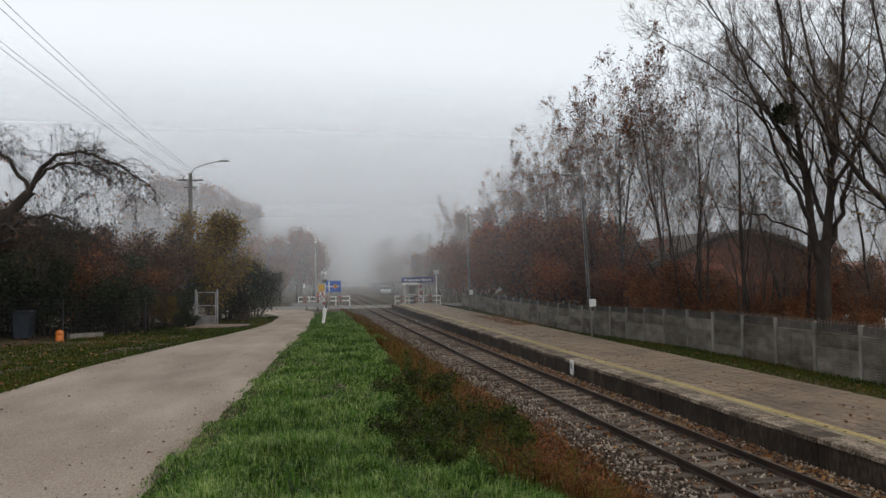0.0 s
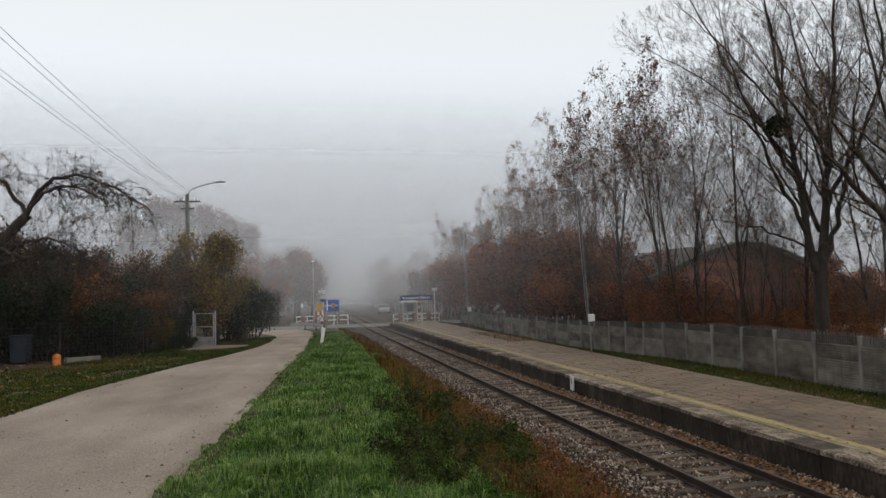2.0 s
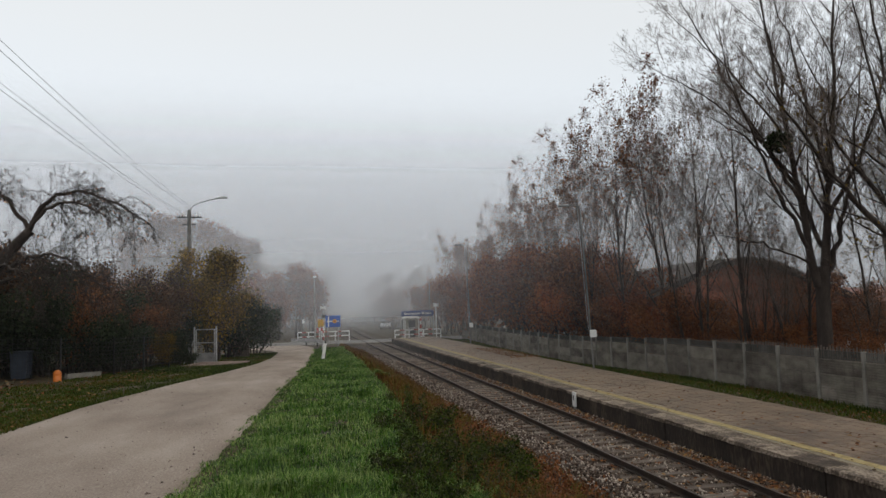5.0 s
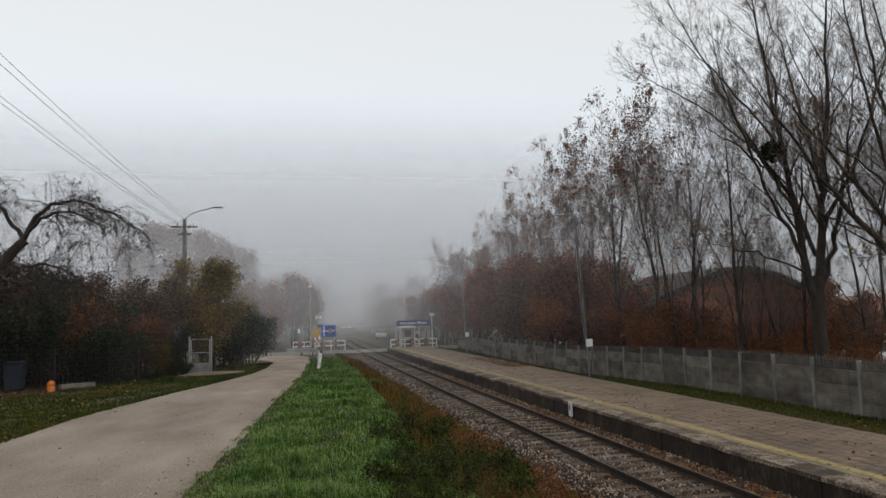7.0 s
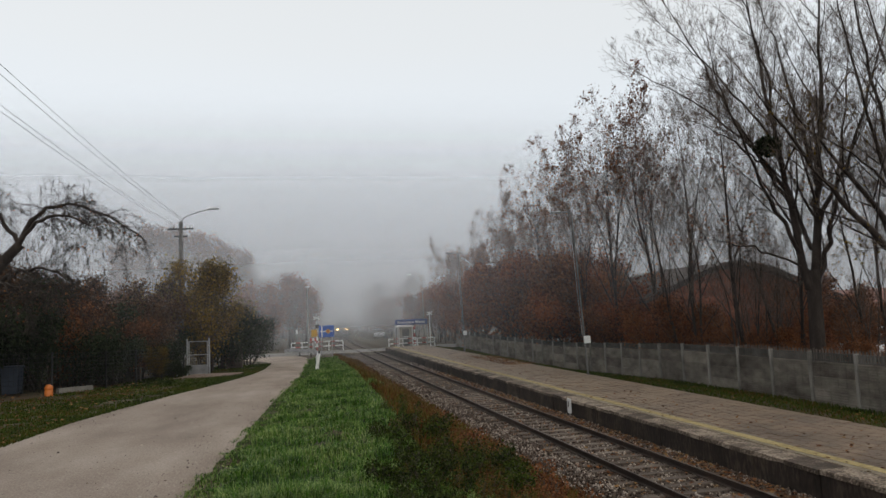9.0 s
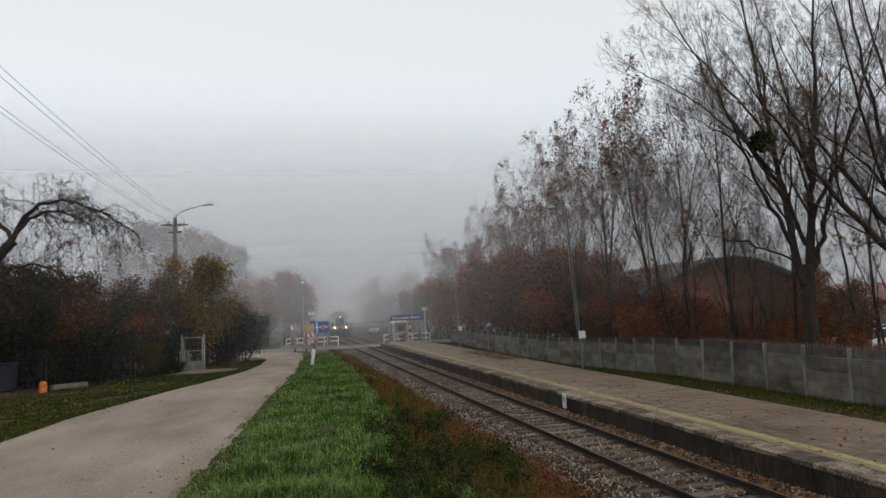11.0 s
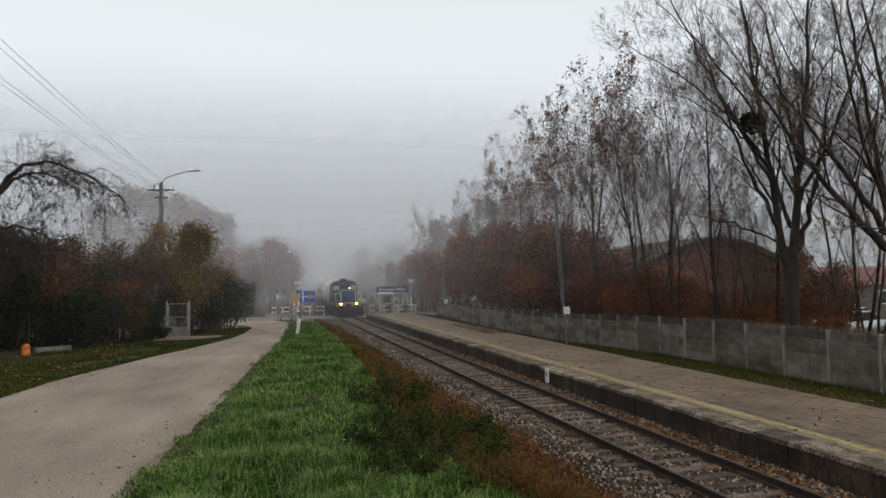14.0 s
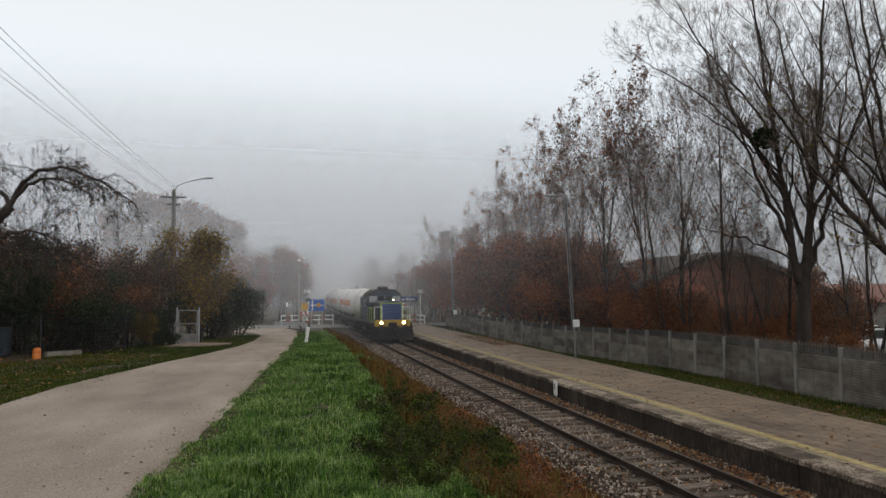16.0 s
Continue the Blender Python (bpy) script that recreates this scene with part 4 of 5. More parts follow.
def grass():
    rng = np.random.default_rng(31)
    # lush verge between the lane and the bank
    n = 210000
    y = 4.6 + 52 * rng.random(n) ** 2.1
    lo, hi = lane_right(y) - 0.12, bank_top(y) + 1.25
    x = lo + (hi - lo) * rng.random(n)
    c = clumps(x, y, 1.1)
    keep = rng.random(n) < np.clip(0.85 + 1.2 * c, 0.45, 1)
    x, y, c = x[keep], y[keep], c[keep]
    edge = np.clip((x - lane_right(y)) / 0.5, 0.4, 1)
    L = (0.05 + 0.1 * rng.random(len(x)) + 0.2 * np.clip(c + 0.1 + 0.6 * clumps(x, y, 3.1), 0, 1)) * edge
    W = 0.0055 + 0.0006 * y
    V, F = blades_np(rng, x, y, ground_z(x, y), L, W, 1.3)
    tagged(mesh_np("grass", V, F, M_GRASS), "lush wet green grass on the verge", "grass", kind="stuff")
    # rust-brown dry growth down the bank to the ballast
    n = 90000
    y = 6 + 60 * rng.random(n) ** 1.8
    lo, hi = bank_top(y) + 0.4, -1.65
    x = lo + (hi - lo) * rng.random(n) ** 0.8
    keep = rng.random(n) < np.clip(0.75 + 1.2 * clumps(x, y, 0.9), 0.12, 1) * np.clip((-1.6 - x) / 0.45, 0.15, 1)
    x, y = x[keep], y[keep]
    L = np.where(x > -2.5, 0.13, 0.3) * rng.uniform(0.5, 1.5, len(x))
    V, F = blades_np(rng, x, y, ground_z(x, y), L, 0.009 + 0.0009 * y, 1.2)
    tagged(mesh_np("dry_grass", V, F, M_DRY), "rust-brown withered grass on the bank", "grass", kind="stuff")
    # thin grass by the garden fence and behind the platform
    n = 90000
    y = 9 + 42 * rng.random(n)
    hi = lane_left(y) + 0.1
    x = hi - 5.5 * rng.random(n) ** 1.3
    keep = rng.random(n) < np.clip(0.75 + 1.1 * clumps(x, y, 0.5), 0.25, 1)
    x, y = x[keep], y[keep]
    V, F = blades_np(rng, x, y, ground_z(x, y), rng.uniform(0.05, 0.14, len(x)), 0.016 + 0.0005 * y, 0.9)
    tagged(mesh_np("grass", V, F, M_TURF), "thin mown grass along the garden fence", "grass", kind="stuff")
    n = 34000
    y = 10 + 62 * rng.random(n)
    x = 6.32 + 3.2 * rng.random(n) ** 0.8
    L = rng.uniform(0.05, 0.14, n) + np.where(x > 9.0, 0.09, 0)
    V, F = blades_np(rng, x, y, ground_z(x, y), L, 0.02 + 0.0006 * y, 0.8)
    tagged(mesh_np("grass", V, F, M_TURF), "rank grass between platform and fence", "grass", kind="stuff")


def litter():
    rng = np.random.default_rng(37)
    X, Y, Z = [], [], []
    for n, x0, x1, y0, y1, zf in ((1300, -18.5, -13.4, 9, 34, None), (6000, -4.8, -1.5, 7, 45, None), (1600, -1.4, 1.6, 8, 50, -0.16), (500, 6.8, 9.4, 10, 60, None), (500, 2.4, 5.5, 10, 55, 0.388), (1500, 4.9, 6.7, 41, 51, 0.385), (2600, 1.05, 1.7, 7, 45, -0.17)):
        y = y0 + (y1 - y0) * rng.random(n) ** 1.3
        x = rng.uniform(x0, x1, n)
        X.append(x)
        Y.append(y)
        Z.append(ground_z(x, y) + 0.05 + rng.uniform(0, 0.04, n) if zf is None else np.full(n, zf + 0.012))
    x, y, z = map(np.concatenate, (X, Y, Z))
    n = len(x)
    a = rng.uniform(0, 6.28, n)
    s = rng.uniform(0.03, 0.075, n)
    d = np.stack([np.cos(a), np.sin(a), rng.normal(0, 0.25, n)], -1) * s[:, None]
    e = np.stack([-np.sin(a), np.cos(a), rng.normal(0, 0.25, n)], -1) * s[:, None] * 0.6
    p = np.stack([x, y, z], -1)
    V = np.stack([p - d, p + e, p + d, p - e], 1).reshape(-1, 3)
    i = 4 * np.arange(n)[:, None]
    F = np.concatenate([i + np.array([[0, 1, 2]]), i + np.array([[0, 2, 3]])])
    tagged(mesh_np("fallen_leaves", V, [F], M_LITTER), "fallen orange and brown autumn leaves", "leaves", kind="stuff")


def bank_weeds():
    spec = dict(BARE, depth=2, count=[9, 6], wander=0.2, lift=[0.0, 0.02, -0.02], thin=0.004)
    spec["from"] = [0.1, 0.1]
    g = "weeds on the bank"
    a = tree("bramble_bush", "dark green bramble bush on the bank", "bush", 81, 1.15, 0.012, spec, M_GREEN, 3000, 0.06, 0, stems=9, group=g, clump=0.07, splay=0.9)
    place(a, -5.9, 13.0, 0, 0.5)
    b = tree("bramble_bush", "dull green weed bush turning brown", "bush", 82, 1.0, 0.012, spec, M_WEED, 2600, 0.055, 0, stems=8, group=g, clump=0.07, splay=0.9)
    place(b, -5.3, 14.5, 0, 0.5)
    c = tree("withered_bush", "withered red-brown weed bush on the bank", "bush", 83, 0.7, 0.01, spec, M_BROWN, 1100, 0.05, 0, stems=8, group=g, clump=0.07, splay=1.0)
    place(c, -5.3, 11.4, 0, 0.9)
    rng = random.Random(15)
    for src, x, y, size in ((a, -6.9, 11.2, 0.91), (b, -6.4, 9.6, 0.98), (a, -6.0, 8.6, 0.91), (b, -6.7, 8.2, 0.78), (c, -6.1, 12.2, 0.81), (c, -5.8, 10.8, 0.98), (a, -6.4, 15.8, 0.76), (c, -5.5, 12.6, 0.76), (c, -5.6, 16.6, 0.76), (b, -6.3, 17.6, 0.47), (a, -6.0, 19.2, 0.55), (a, -6.0, 23.5, 0.55), (a, -5.6, 29, 0.50), (a, -5.1, 36, 0.45), (b, -5, 41, 0.40), (a, -4.7, 47, 0.35), (c, -5.2, 9.5, 1.17), (c, -5.0, 13.6, 0.91), (c, -5.2, 16, 0.81), (c, -4.6, 10.6, 0.91), (c, -5.4, 7.8, 1.04), (c, -4.8, 18, 0.68), (c, -4.6, 21, 0.59), (c, -4.5, 25, 0.51), (c, -4.2, 13.5, 0.61), (c, -4.2, 16.5, 0.61), (c, -4.6, 8.4, 1.04), (c, -4.0, 11.8, 0.78), (a, -7.0, 7.6, 0.75), (a, -7.05, 6.8, 0.55), (b, -6.5, 6.4, 0.6), (c, -5.9, 6.6, 0.7), (b, -6.6, 7.0, 0.65), (a, -6.3, 7.6, 0.75), (a, -6.6, 8.9, 0.75), (c, -5.9, 7.2, 0.7)):
        if src is not c:
            x, size = x + (0.6 if y > 9.3 else 0.15), size * (0.75 if y < 15 else 0.62)
        put(src, x, y, rng.uniform(0, 360), size)


def apple_tree():
    """The old fruit tree whose long limbs arch over and hang down towards the lane."""
    rng = np.random.default_rng(91)
    root = thing("apple_tree", "old gnarled fruit tree with arching drooping bare limbs", "tree")

    fork = (-17.65, 28, 6.9)
    limbs = [
        (arc((-20.0, 28, 1.0), (-19.6, 28, 4.9), fork, 12, rng, 0.03), 0.36, 0.17),
        (arc(fork, (-16.9, 28.2, 9.7), (-13.6, 28.4, 7.2), 12, rng, 0.03), 0.1, 0.025),
        (arc(fork, (-16.6, 27.6, 8.65), (-14.9, 27.2, 7.3), 12, rng, 0.03), 0.08, 0.025),
        (arc((-18.3, 28, 5.4), (-17.2, 27.3, 6.4), (-15.9, 26.9, 5.6), 12, rng, 0.04), 0.09, 0.025),
        (arc((-18.6, 28, 5.0), (-17.0, 28.6, 5.7), (-15.6, 28.9, 5.2), 12, rng, 0.04), 0.08, 0.025),
        (arc(fork, (-18.6, 28.4, 8.6), (-20.2, 28.4, 9.4), 12, rng, 0.04), 0.09, 0.03),
        (arc((-18.9, 28, 4.8), (-18.2, 26.6, 6.0), (-17.0, 26.0, 5.2), 12, rng, 0.04), 0.09, 0.03),
        (arc((-19.0, 28, 4.6), (-21.0, 28.0, 6.8), (-22.0, 27.6, 8.2), 12, rng, 0.04), 0.12, 0.04),
    ]
    paths = [(p, np.linspace(a, b, len(p))) for p, a, b in limbs]
    V, F = tubes_np(paths, 7)
    mesh_np("trunk", V, [F], M_BARK, root)
    droop = dict(depth=2, wander=0.2, lift=[-0.3, -0.14, -0.06], count=[8, 3], spread=[0.9, 0.9], ratio=[0.34, 0.5], girth=[0.8, 0.8], thin=0.009)
    droop["from"] = [0.1, 0.1]
    sprout = dict(droop, lift=[0.1, 0.05, 0.02], depth=1, count=[5], wander=0.08)
    out = []
    for k, (p, a, b) in enumerate(limbs[1:]):
        for i in range(2, len(p)):
            for _ in range(3 if k < 2 else 2):
                if i > 3:
                    way = rng.normal(0, 0.5, 3) + np.array([0.3, 0, 0.1])
                    grow(rng, p[i], way, rng.uniform(0.9, 2.3), 0.02, 0, droop, out)
            if p[i][0] < -15.6 and rng.random() < 0.8 or rng.random() < 0.25:
                grow(rng, p[i], rng.normal(0, 0.2, 3) + np.array([0, 0, 1.0]), rng.uniform(0.5, 1.5), 0.014, 0, sprout, out)
    V, F = tubes_np([(p, r) for d, p, r in out], 3)
    mesh_np("crown", V, [F], M_BARK, root)
    pool = np.concatenate([p[1:] for d, p, r in out])
    V, F = leaves_np(rng, pool[rng.integers(0, len(pool), 420)], 0.09)
    mesh_np("foliage", V, [F], M_BROWN, root)


def nest():
    """Mistletoe ball in the tall tree."""
    rng = np.random.default_rng(6)
    root = thing("mistletoe", "dark round mistletoe clump in a bare tree", "mistletoe", pose(10.4, 23.4, 9.7))
    d = rng.normal(0, 1, (1100, 3))
    d /= np.linalg.norm(d, axis=1, keepdims=True)
    p = d * (0.46 * rng.random((1100, 1)) ** 0.5) * np.array([1.2, 1.0, 0.9])
    V, F = leaves_np(rng, p, 0.13)
    mesh_np("foliage", V, [F], M_HEDGE, root)
    tw = [(np.array([(0, 0, 0), q * 0.5, q]), np.array([0.012, 0.01, 0.006])) for q in p[:60]]
    V, F = tubes_np(tw, 3)
    mesh_np("stalks", V, [F], M_TWIG, root)


# ---- posts, lamps, wires ----
def power_pole():
    t = thing("street_lamp", "grey concrete power pole with a crossarm and street lamp", "street lamp", pose(-14.4, 45, float(ground_z(-14.4, 45))))
    part("pole", tube(bm_new(), (0, 0, -0.4), (0, 0, 9.2), 0.17, 0.11, 10), M_POLE, t)
    part("crossarm", box(bm_new(), 0, 0, 8.75, 1.5, 0.09, 0.09, 0.01), M_DARK, t)
    part("crossarm", box(bm_new(), 0, 0, 8.3, 0.8, 0.08, 0.08, 0.01), M_DARK, t)
    for x in (-0.5, -0.32, 0.42, 0.62):
        part("insulator", tube(bm_new(), (x, 0, 8.8), (x, 0, 8.98), 0.04, 0.03, 6), M_WHITE, t)
    arm = part("lamp_arm", chain(bm_new(), [(0, 0, 9.15), (0.25, 0, 9.5), (0.9, 0, 9.75), (1.7, 0, 9.95)], 0.035), M_STEEL, t)
    bm = bm_new()
    box(bm, 1.95, 0, 9.98, 0.62, 0.2, 0.12, 0.04)
    part("lamp_head", bm, M_STEEL, t)
    for x, z in ((-0.5, 9.0), (-0.32, 9.0), (0.42, 9.0), (0.62, 9.0)):
        w = thing("power_line", "thin overhead power line along the lane", "cable", group="power lines")
        z0 = float(ground_z(-14.4, 45))
        pts = []
        for i in range(25):
            u = i / 24
            pts.append((-14.4 + x + (-0.5 + x * 0.2) * u, 45 - 43 * u, z0 + z - 1.76 * u * (1 - u)))
        part("wire", chain(bm_new(), pts, 0.008, 4), M_POLE, w)


def platform_lamp(x, y, h, lean, arm, box_z):
    z = 0.35 if y < 73 else 0.0
    t = thing("street_lamp", "thin grey platform lamp post with an arm and cable box", "street lamp", pose(x, y, z, 0, lean, 0), group="platform lamps")
    part("pole", tube(bm_new(), (0, 0, -0.1), (0, 0, h), 0.05, 0.035, 8), M_POLE, t)
    part("arm", chain(bm_new(), [(0, 0, h - 0.05), (-0.35, 0, h + 0.05), (arm, 0, h + 0.08)], 0.03), M_POLE, t)
    bm = bm_new()
    box(bm, arm - 0.1, 0, h + 0.06, 0.5, 0.2, 0.1, 0.03)
    part("lamp_head", bm, M_STEEL, t)
    if box_z:
        bm = bm_new()
        box(bm, 0.08, -0.12, box_z, 0.3, 0.18, 0.36, 0.02)
        part("cable_box", bm, M_WHITE, t, "light grey cable box")
        part("cable", chain(bm_new(), [(-0.13, 0, h), (-0.12, 0, h * 0.5), (-0.1, 0, box_z + 0.2)], 0.012), M_STEEL, t)


def barrier(x, y, length, turn, z):
    """Tubular railing in white with red bands, as at level crossings."""
    t = thing("safety_railing", "white and red banded tubular safety railing", "railing", pose(x, y, z, 0, 0, turn), group="crossing railings")
    n = max(2, int(round(length / 1.3)) + 1)
    for i in range(n):
        u = length * i / (n - 1)
        part("post", tube(bm_new(), (u, 0, -0.2), (u, 0, 1.05), 0.055, n=6), M_WHITE, t)
    for h in (0.55, 1.05):
        k = int(length / 0.45)
        for i in range(k):
            a, b = length * i / k, length * (i + 1) / k
            part("band", tube(bm_new(), (a, 0, h), (b, 0, h), 0.055, n=6), M_RED if i % 3 == 1 else M_WHITE, t)


def crossing():
    rng = random.Random(3)
    c = thing("crossing_deck", "pale concrete slabs across the railway track", "crossing", kind="structure")
    for x0, x1 in ((-2.35, -0.83), (-0.66, 0.66), (0.83, 2.35)):
        for i in range(6):
            bm = bm_new()
            box(bm, (x0 + x1) / 2, 73.35 + i * 1.18, -0.09, x1 - x0 - 0.02, 1.16, 0.2, 0.012)
            part("slab", bm, M_ASPHALT if i else M_FENCE, c)
    barrier(-7.7, 81.2, 2.4, 0, -0.03)
    barrier(-5.1, 81.2, 3.2, 0, -0.03)
    barrier(2.6, 75.6, 3.1, 0, 0.03)
    barrier(5.7, 75.2, 1.9, 0, 0.03)
    # warning signal
    t = thing("crossing_signal", "crossing signal on a red and white banded post", "signal", pose(-5.2, 72.6, 0))
    for i in range(6):
        part("band", tube(bm_new(), (0, 0, i * 0.4), (0, 0, i * 0.4 + 0.4), 0.07, n=8), M_RED if i % 2 else M_WHITE, t)
    part("pole", tube(bm_new(), (0, 0, 2.4), (0, 0, 4.2), 0.05, n=8), M_STEEL, t)
    for a in (-25, 25):
        bm = bm_new()
        box(bm, 0, -0.08, 3.75, 0.7, 0.03, 0.13, 0.01, m=pose(0, 0, 3.75, 0, a, 0) @ pose(0, 0, -3.75))
        part("cross_board", bm, M_WHITE, t)
    bm = bm_new()
    box(bm, 0.1, -0.1, 2.9, 0.5, 0.16, 0.32, 0.03)
    part("lamp_housing", bm, M_DARK, t)
    t = thing("crossing_signal", "slim white signal post by the platform end", "signal", pose(7.0, 74.6, 0.0))
    part("pole", tube(bm_new(), (0, 0, 0), (0, 0, 3.9), 0.05, n=8), M_WHITE, t)
    for a in (-28, 28):
        bm = bm_new()
        box(bm, 0, -0.08, 3.7, 0.7, 0.03, 0.12, 0.01, m=pose(0, 0, 3.7, 0, a, 0) @ pose(0, 0, -3.7))
        part("cross_board", bm, M_WHITE, t)
    t = thing("banded_post", "red and white banded marker post", "post", pose(5.6, 76.4, 0))
    for i in range(6):
        part("band", tube(bm_new(), (0, 0, i * 0.4), (0, 0, i * 0.4 + 0.4), 0.1, n=8), M_RED if i % 2 else M_WHITE, t)
    t = thing("direction_sign", "blue road direction sign with white lines on two posts", "sign", pose(-4.55, 66.5, float(ground_z(-4.55, 66.5))))
    for x in (-0.5, 0.5):
        part("post", tube(bm_new(), (x, 0.05, -0.3), (x, 0.05, 2.85), 0.035, n=8), M_STEEL, t)
    bm = bm_new()
    box(bm, 0, 0, 2.25, 1.38, 0.03, 1.08, 0.01)
    face = part("panel", bm, M_BLUE, t)
    for x, z, w, h in ((-0.42, 2.25, 0.1, 0.98), (0.0, 2.25, 1.2, 0.08)):
        bm = bm_new()
        box(bm, x, -0.02, z, w, 0.012, h)
        part("line", bm, M_WHITE, face)
    bm = bm_new()
    tube(bm, (0.15, -0.016, 2.25), (0.15, -0.03, 2.25), 0.2, n=16)
    part("roundel", bm, M_SIGNY, face)
    bm = bm_new()
    tube(bm, (0.15, -0.03, 2.25), (0.15, -0.036, 2.25), 0.1, n=12)
    part("dot", bm, M_RED, face)
    t = thing("warning_sign", "yellow road sign board with a red and white bar", "sign", pose(-5.55, 70.2, float(ground_z(-5.55, 70.2))))
    part("post", tube(bm_new(), (0, 0.05, -0.3), (0, 0.05, 2.6), 0.04, n=8), M_STEEL, t)
    bm = bm_new()
    box(bm, 0, 0, 2.15, 0.55, 0.03, 0.7, 0.01)
    part("panel", bm, M_SIGNY, t)
    for i in range(4):
        bm = bm_new()
        box(bm, -0.3 + 0.2 * i, 0, 1.55, 0.19, 0.03, 0.25)
        part("bar", bm, M_RED if i % 2 == 0 else M_WHITE, t)
    t = thing("lamp_post", "tall pale concrete lamp post by the crossing", "street lamp", pose(-6.05, 71.8, 0.05))
    part("pole", tube(bm_new(), (0, 0, -0.2), (0, 0, 6.8), 0.085, 0.055, 8), M_PALE, t)
    bm = bm_new()
    box(bm, 0, -0.1, 6.85, 0.3, 0.4, 0.16, 0.04)
    part("lamp_head", bm, M_WHITE, t)
    t = thing("marker_board", "small white bar-marked post on a far pole", "post", pose(-7.0, 86, 0))
    part("pole", tube(bm_new(), (0, 0, -0.1), (0, 0, 2.6), 0.04, n=6), M_POLE, t)
    bm = bm_new()
    box(bm, 0, -0.08, 2.2, 0.24, 0.06, 0.5, 0.01)
    part("board", bm, M_WHITE, t)


def guard_rail():
    t = thing("guard_rail", "grey steel road guard rail with a pale end post", "guard rail")
    pts = [(-6.75, 36.5), (-6.5, 42), (-6.1, 50), (-5.95, 58), (-6.2, 64), (-7.1, 68), (-8.4, 70)]
    for (x0, y0), (x1, y1) in zip(pts, pts[1:]):
        bm = bm_new()
        z0, z1 = float(ground_z(x0, y0)), float(ground_z(x1, y1))
        for dz, dx in ((0.48, 0), (0.58, -0.045), (0.68, 0)):
            a, b = Vector((x0 + dx, y0, z0 + dz)), Vector((x1 + dx, y1, z1 + dz))
            d = b - a
            bmesh.ops.create_cube(bm, size=1, matrix=Matrix.Translation((a + b) / 2) @ d.to_track_quat("Y", "Z").to_matrix().to_4x4() @ Matrix.Diagonal((0.03, d.length + 0.02, 0.115, 1)))
        part("beam", bm, M_STEEL, t)
        # dark metal posts; the first also stands in for the end post's shaded side
        bm = bm_new()
        box(bm, x0 + 0.09, y0 + 0.1, z0 + 0.25, 0.1, 0.12, 1.0, 0.01)
        part("post", bm, M_DARK, t)
    z0 = float(ground_z(-6.78, 36.3))
    bm = bm_new()
    box(bm, -6.78, 36.35, z0 + 0.42, 0.16, 0.06, 0.95, 0.02, m=pose(-6.78, 36.35, z0, 4, 9, 0) @ pose(6.78, -36.35, -z0))
    part("end_post", bm, M_WHITE, t, "white painted end post")


def station():
    t = thing("station_sign", "long blue station name board with white letters on posts", "sign", pose(4.85, 74.0, 0.42))
    for x in (-1.72, 1.72):
        part("post", tube(bm_new(), (x, 0.06, -0.5), (x, 0.06, 2.75), 0.045, n=8), M_STEEL, t)
    bm = bm_new()
    box(bm, 0, 0, 2.45, 3.5, 0.05, 0.58, 0.015)
    face = part("panel", bm, M_NAVY, t)
    cu = bpy.data.curves.new("lettering", "FONT")
    cu.body, cu.size, cu.align_x, cu.align_y, cu.extrude, cu.offset = "Krasnystaw Miasto", 0.39, "CENTER", "CENTER", 0.004, 0.006
    cu.materials.append(M_WHITE)
    tx = new("lettering", cu)
    tx.parent = face
    tx.matrix_basis = pose(0, -0.032, 2.44, 90, 0, 0)
    h = thing("shelter", "small white waiting shelter with glass sides", "shelter", pose(4.5, 76.2, 0.12))
    for x in (-0.75, 0.75):
        for y in (-0.5, 0.5):
            part("post", box(bm_new(), x, y, 1.1, 0.09, 0.09, 2.2, 0.01), M_WHITE, h)
    bm = bm_new()
    prism(bm, [(-0.95, 2.2), (0.95, 2.2), (0.95, 2.3), (0.5, 2.42), (-0.5, 2.42), (-0.95, 2.3)], -0.7, 0.7)
    part("roof", bm, M_WHITE, h)
    for x, w in ((-0.55, 0.32), (0.55, 0.32)):
        part("panel", box(bm_new(), x, -0.5, 1.1, w, 0.03, 2.15, 0.005), M_PLASTER, h)
    part("back_wall", box(bm_new(), 0, 0.5, 1.1, 1.42, 0.04, 2.1, 0.005), M_PLASTER, h)
    part("door", box(bm_new(), 0, -0.5, 1.0, 0.74, 0.03, 1.95, 0.005), M_SHADE, h, "grey glazed door")
    part("sill", box(bm_new(), 0, -0.53, 1.15, 0.76, 0.04, 0.08), M_WHITE, h)
    t = thing("marker_board", "white marker board fixed to the platform edge", "sign", pose(1.76, 24.2, -0.2))
    bm = bm_new()
    box(bm, 0, 0, 0.36, 0.06, 0.27, 0.52, 0.01)
    part("board", bm, M_WHITE, t)
    part("bar", box(bm_new(), -0.034, 0, 0.42, 0.012, 0.06, 0.2), M_DARK, t)
    part("foot", tube(bm_new(), (0, 0, -0.1), (0, 0, 0.1), 0.03, n=6), M_STEEL, t)


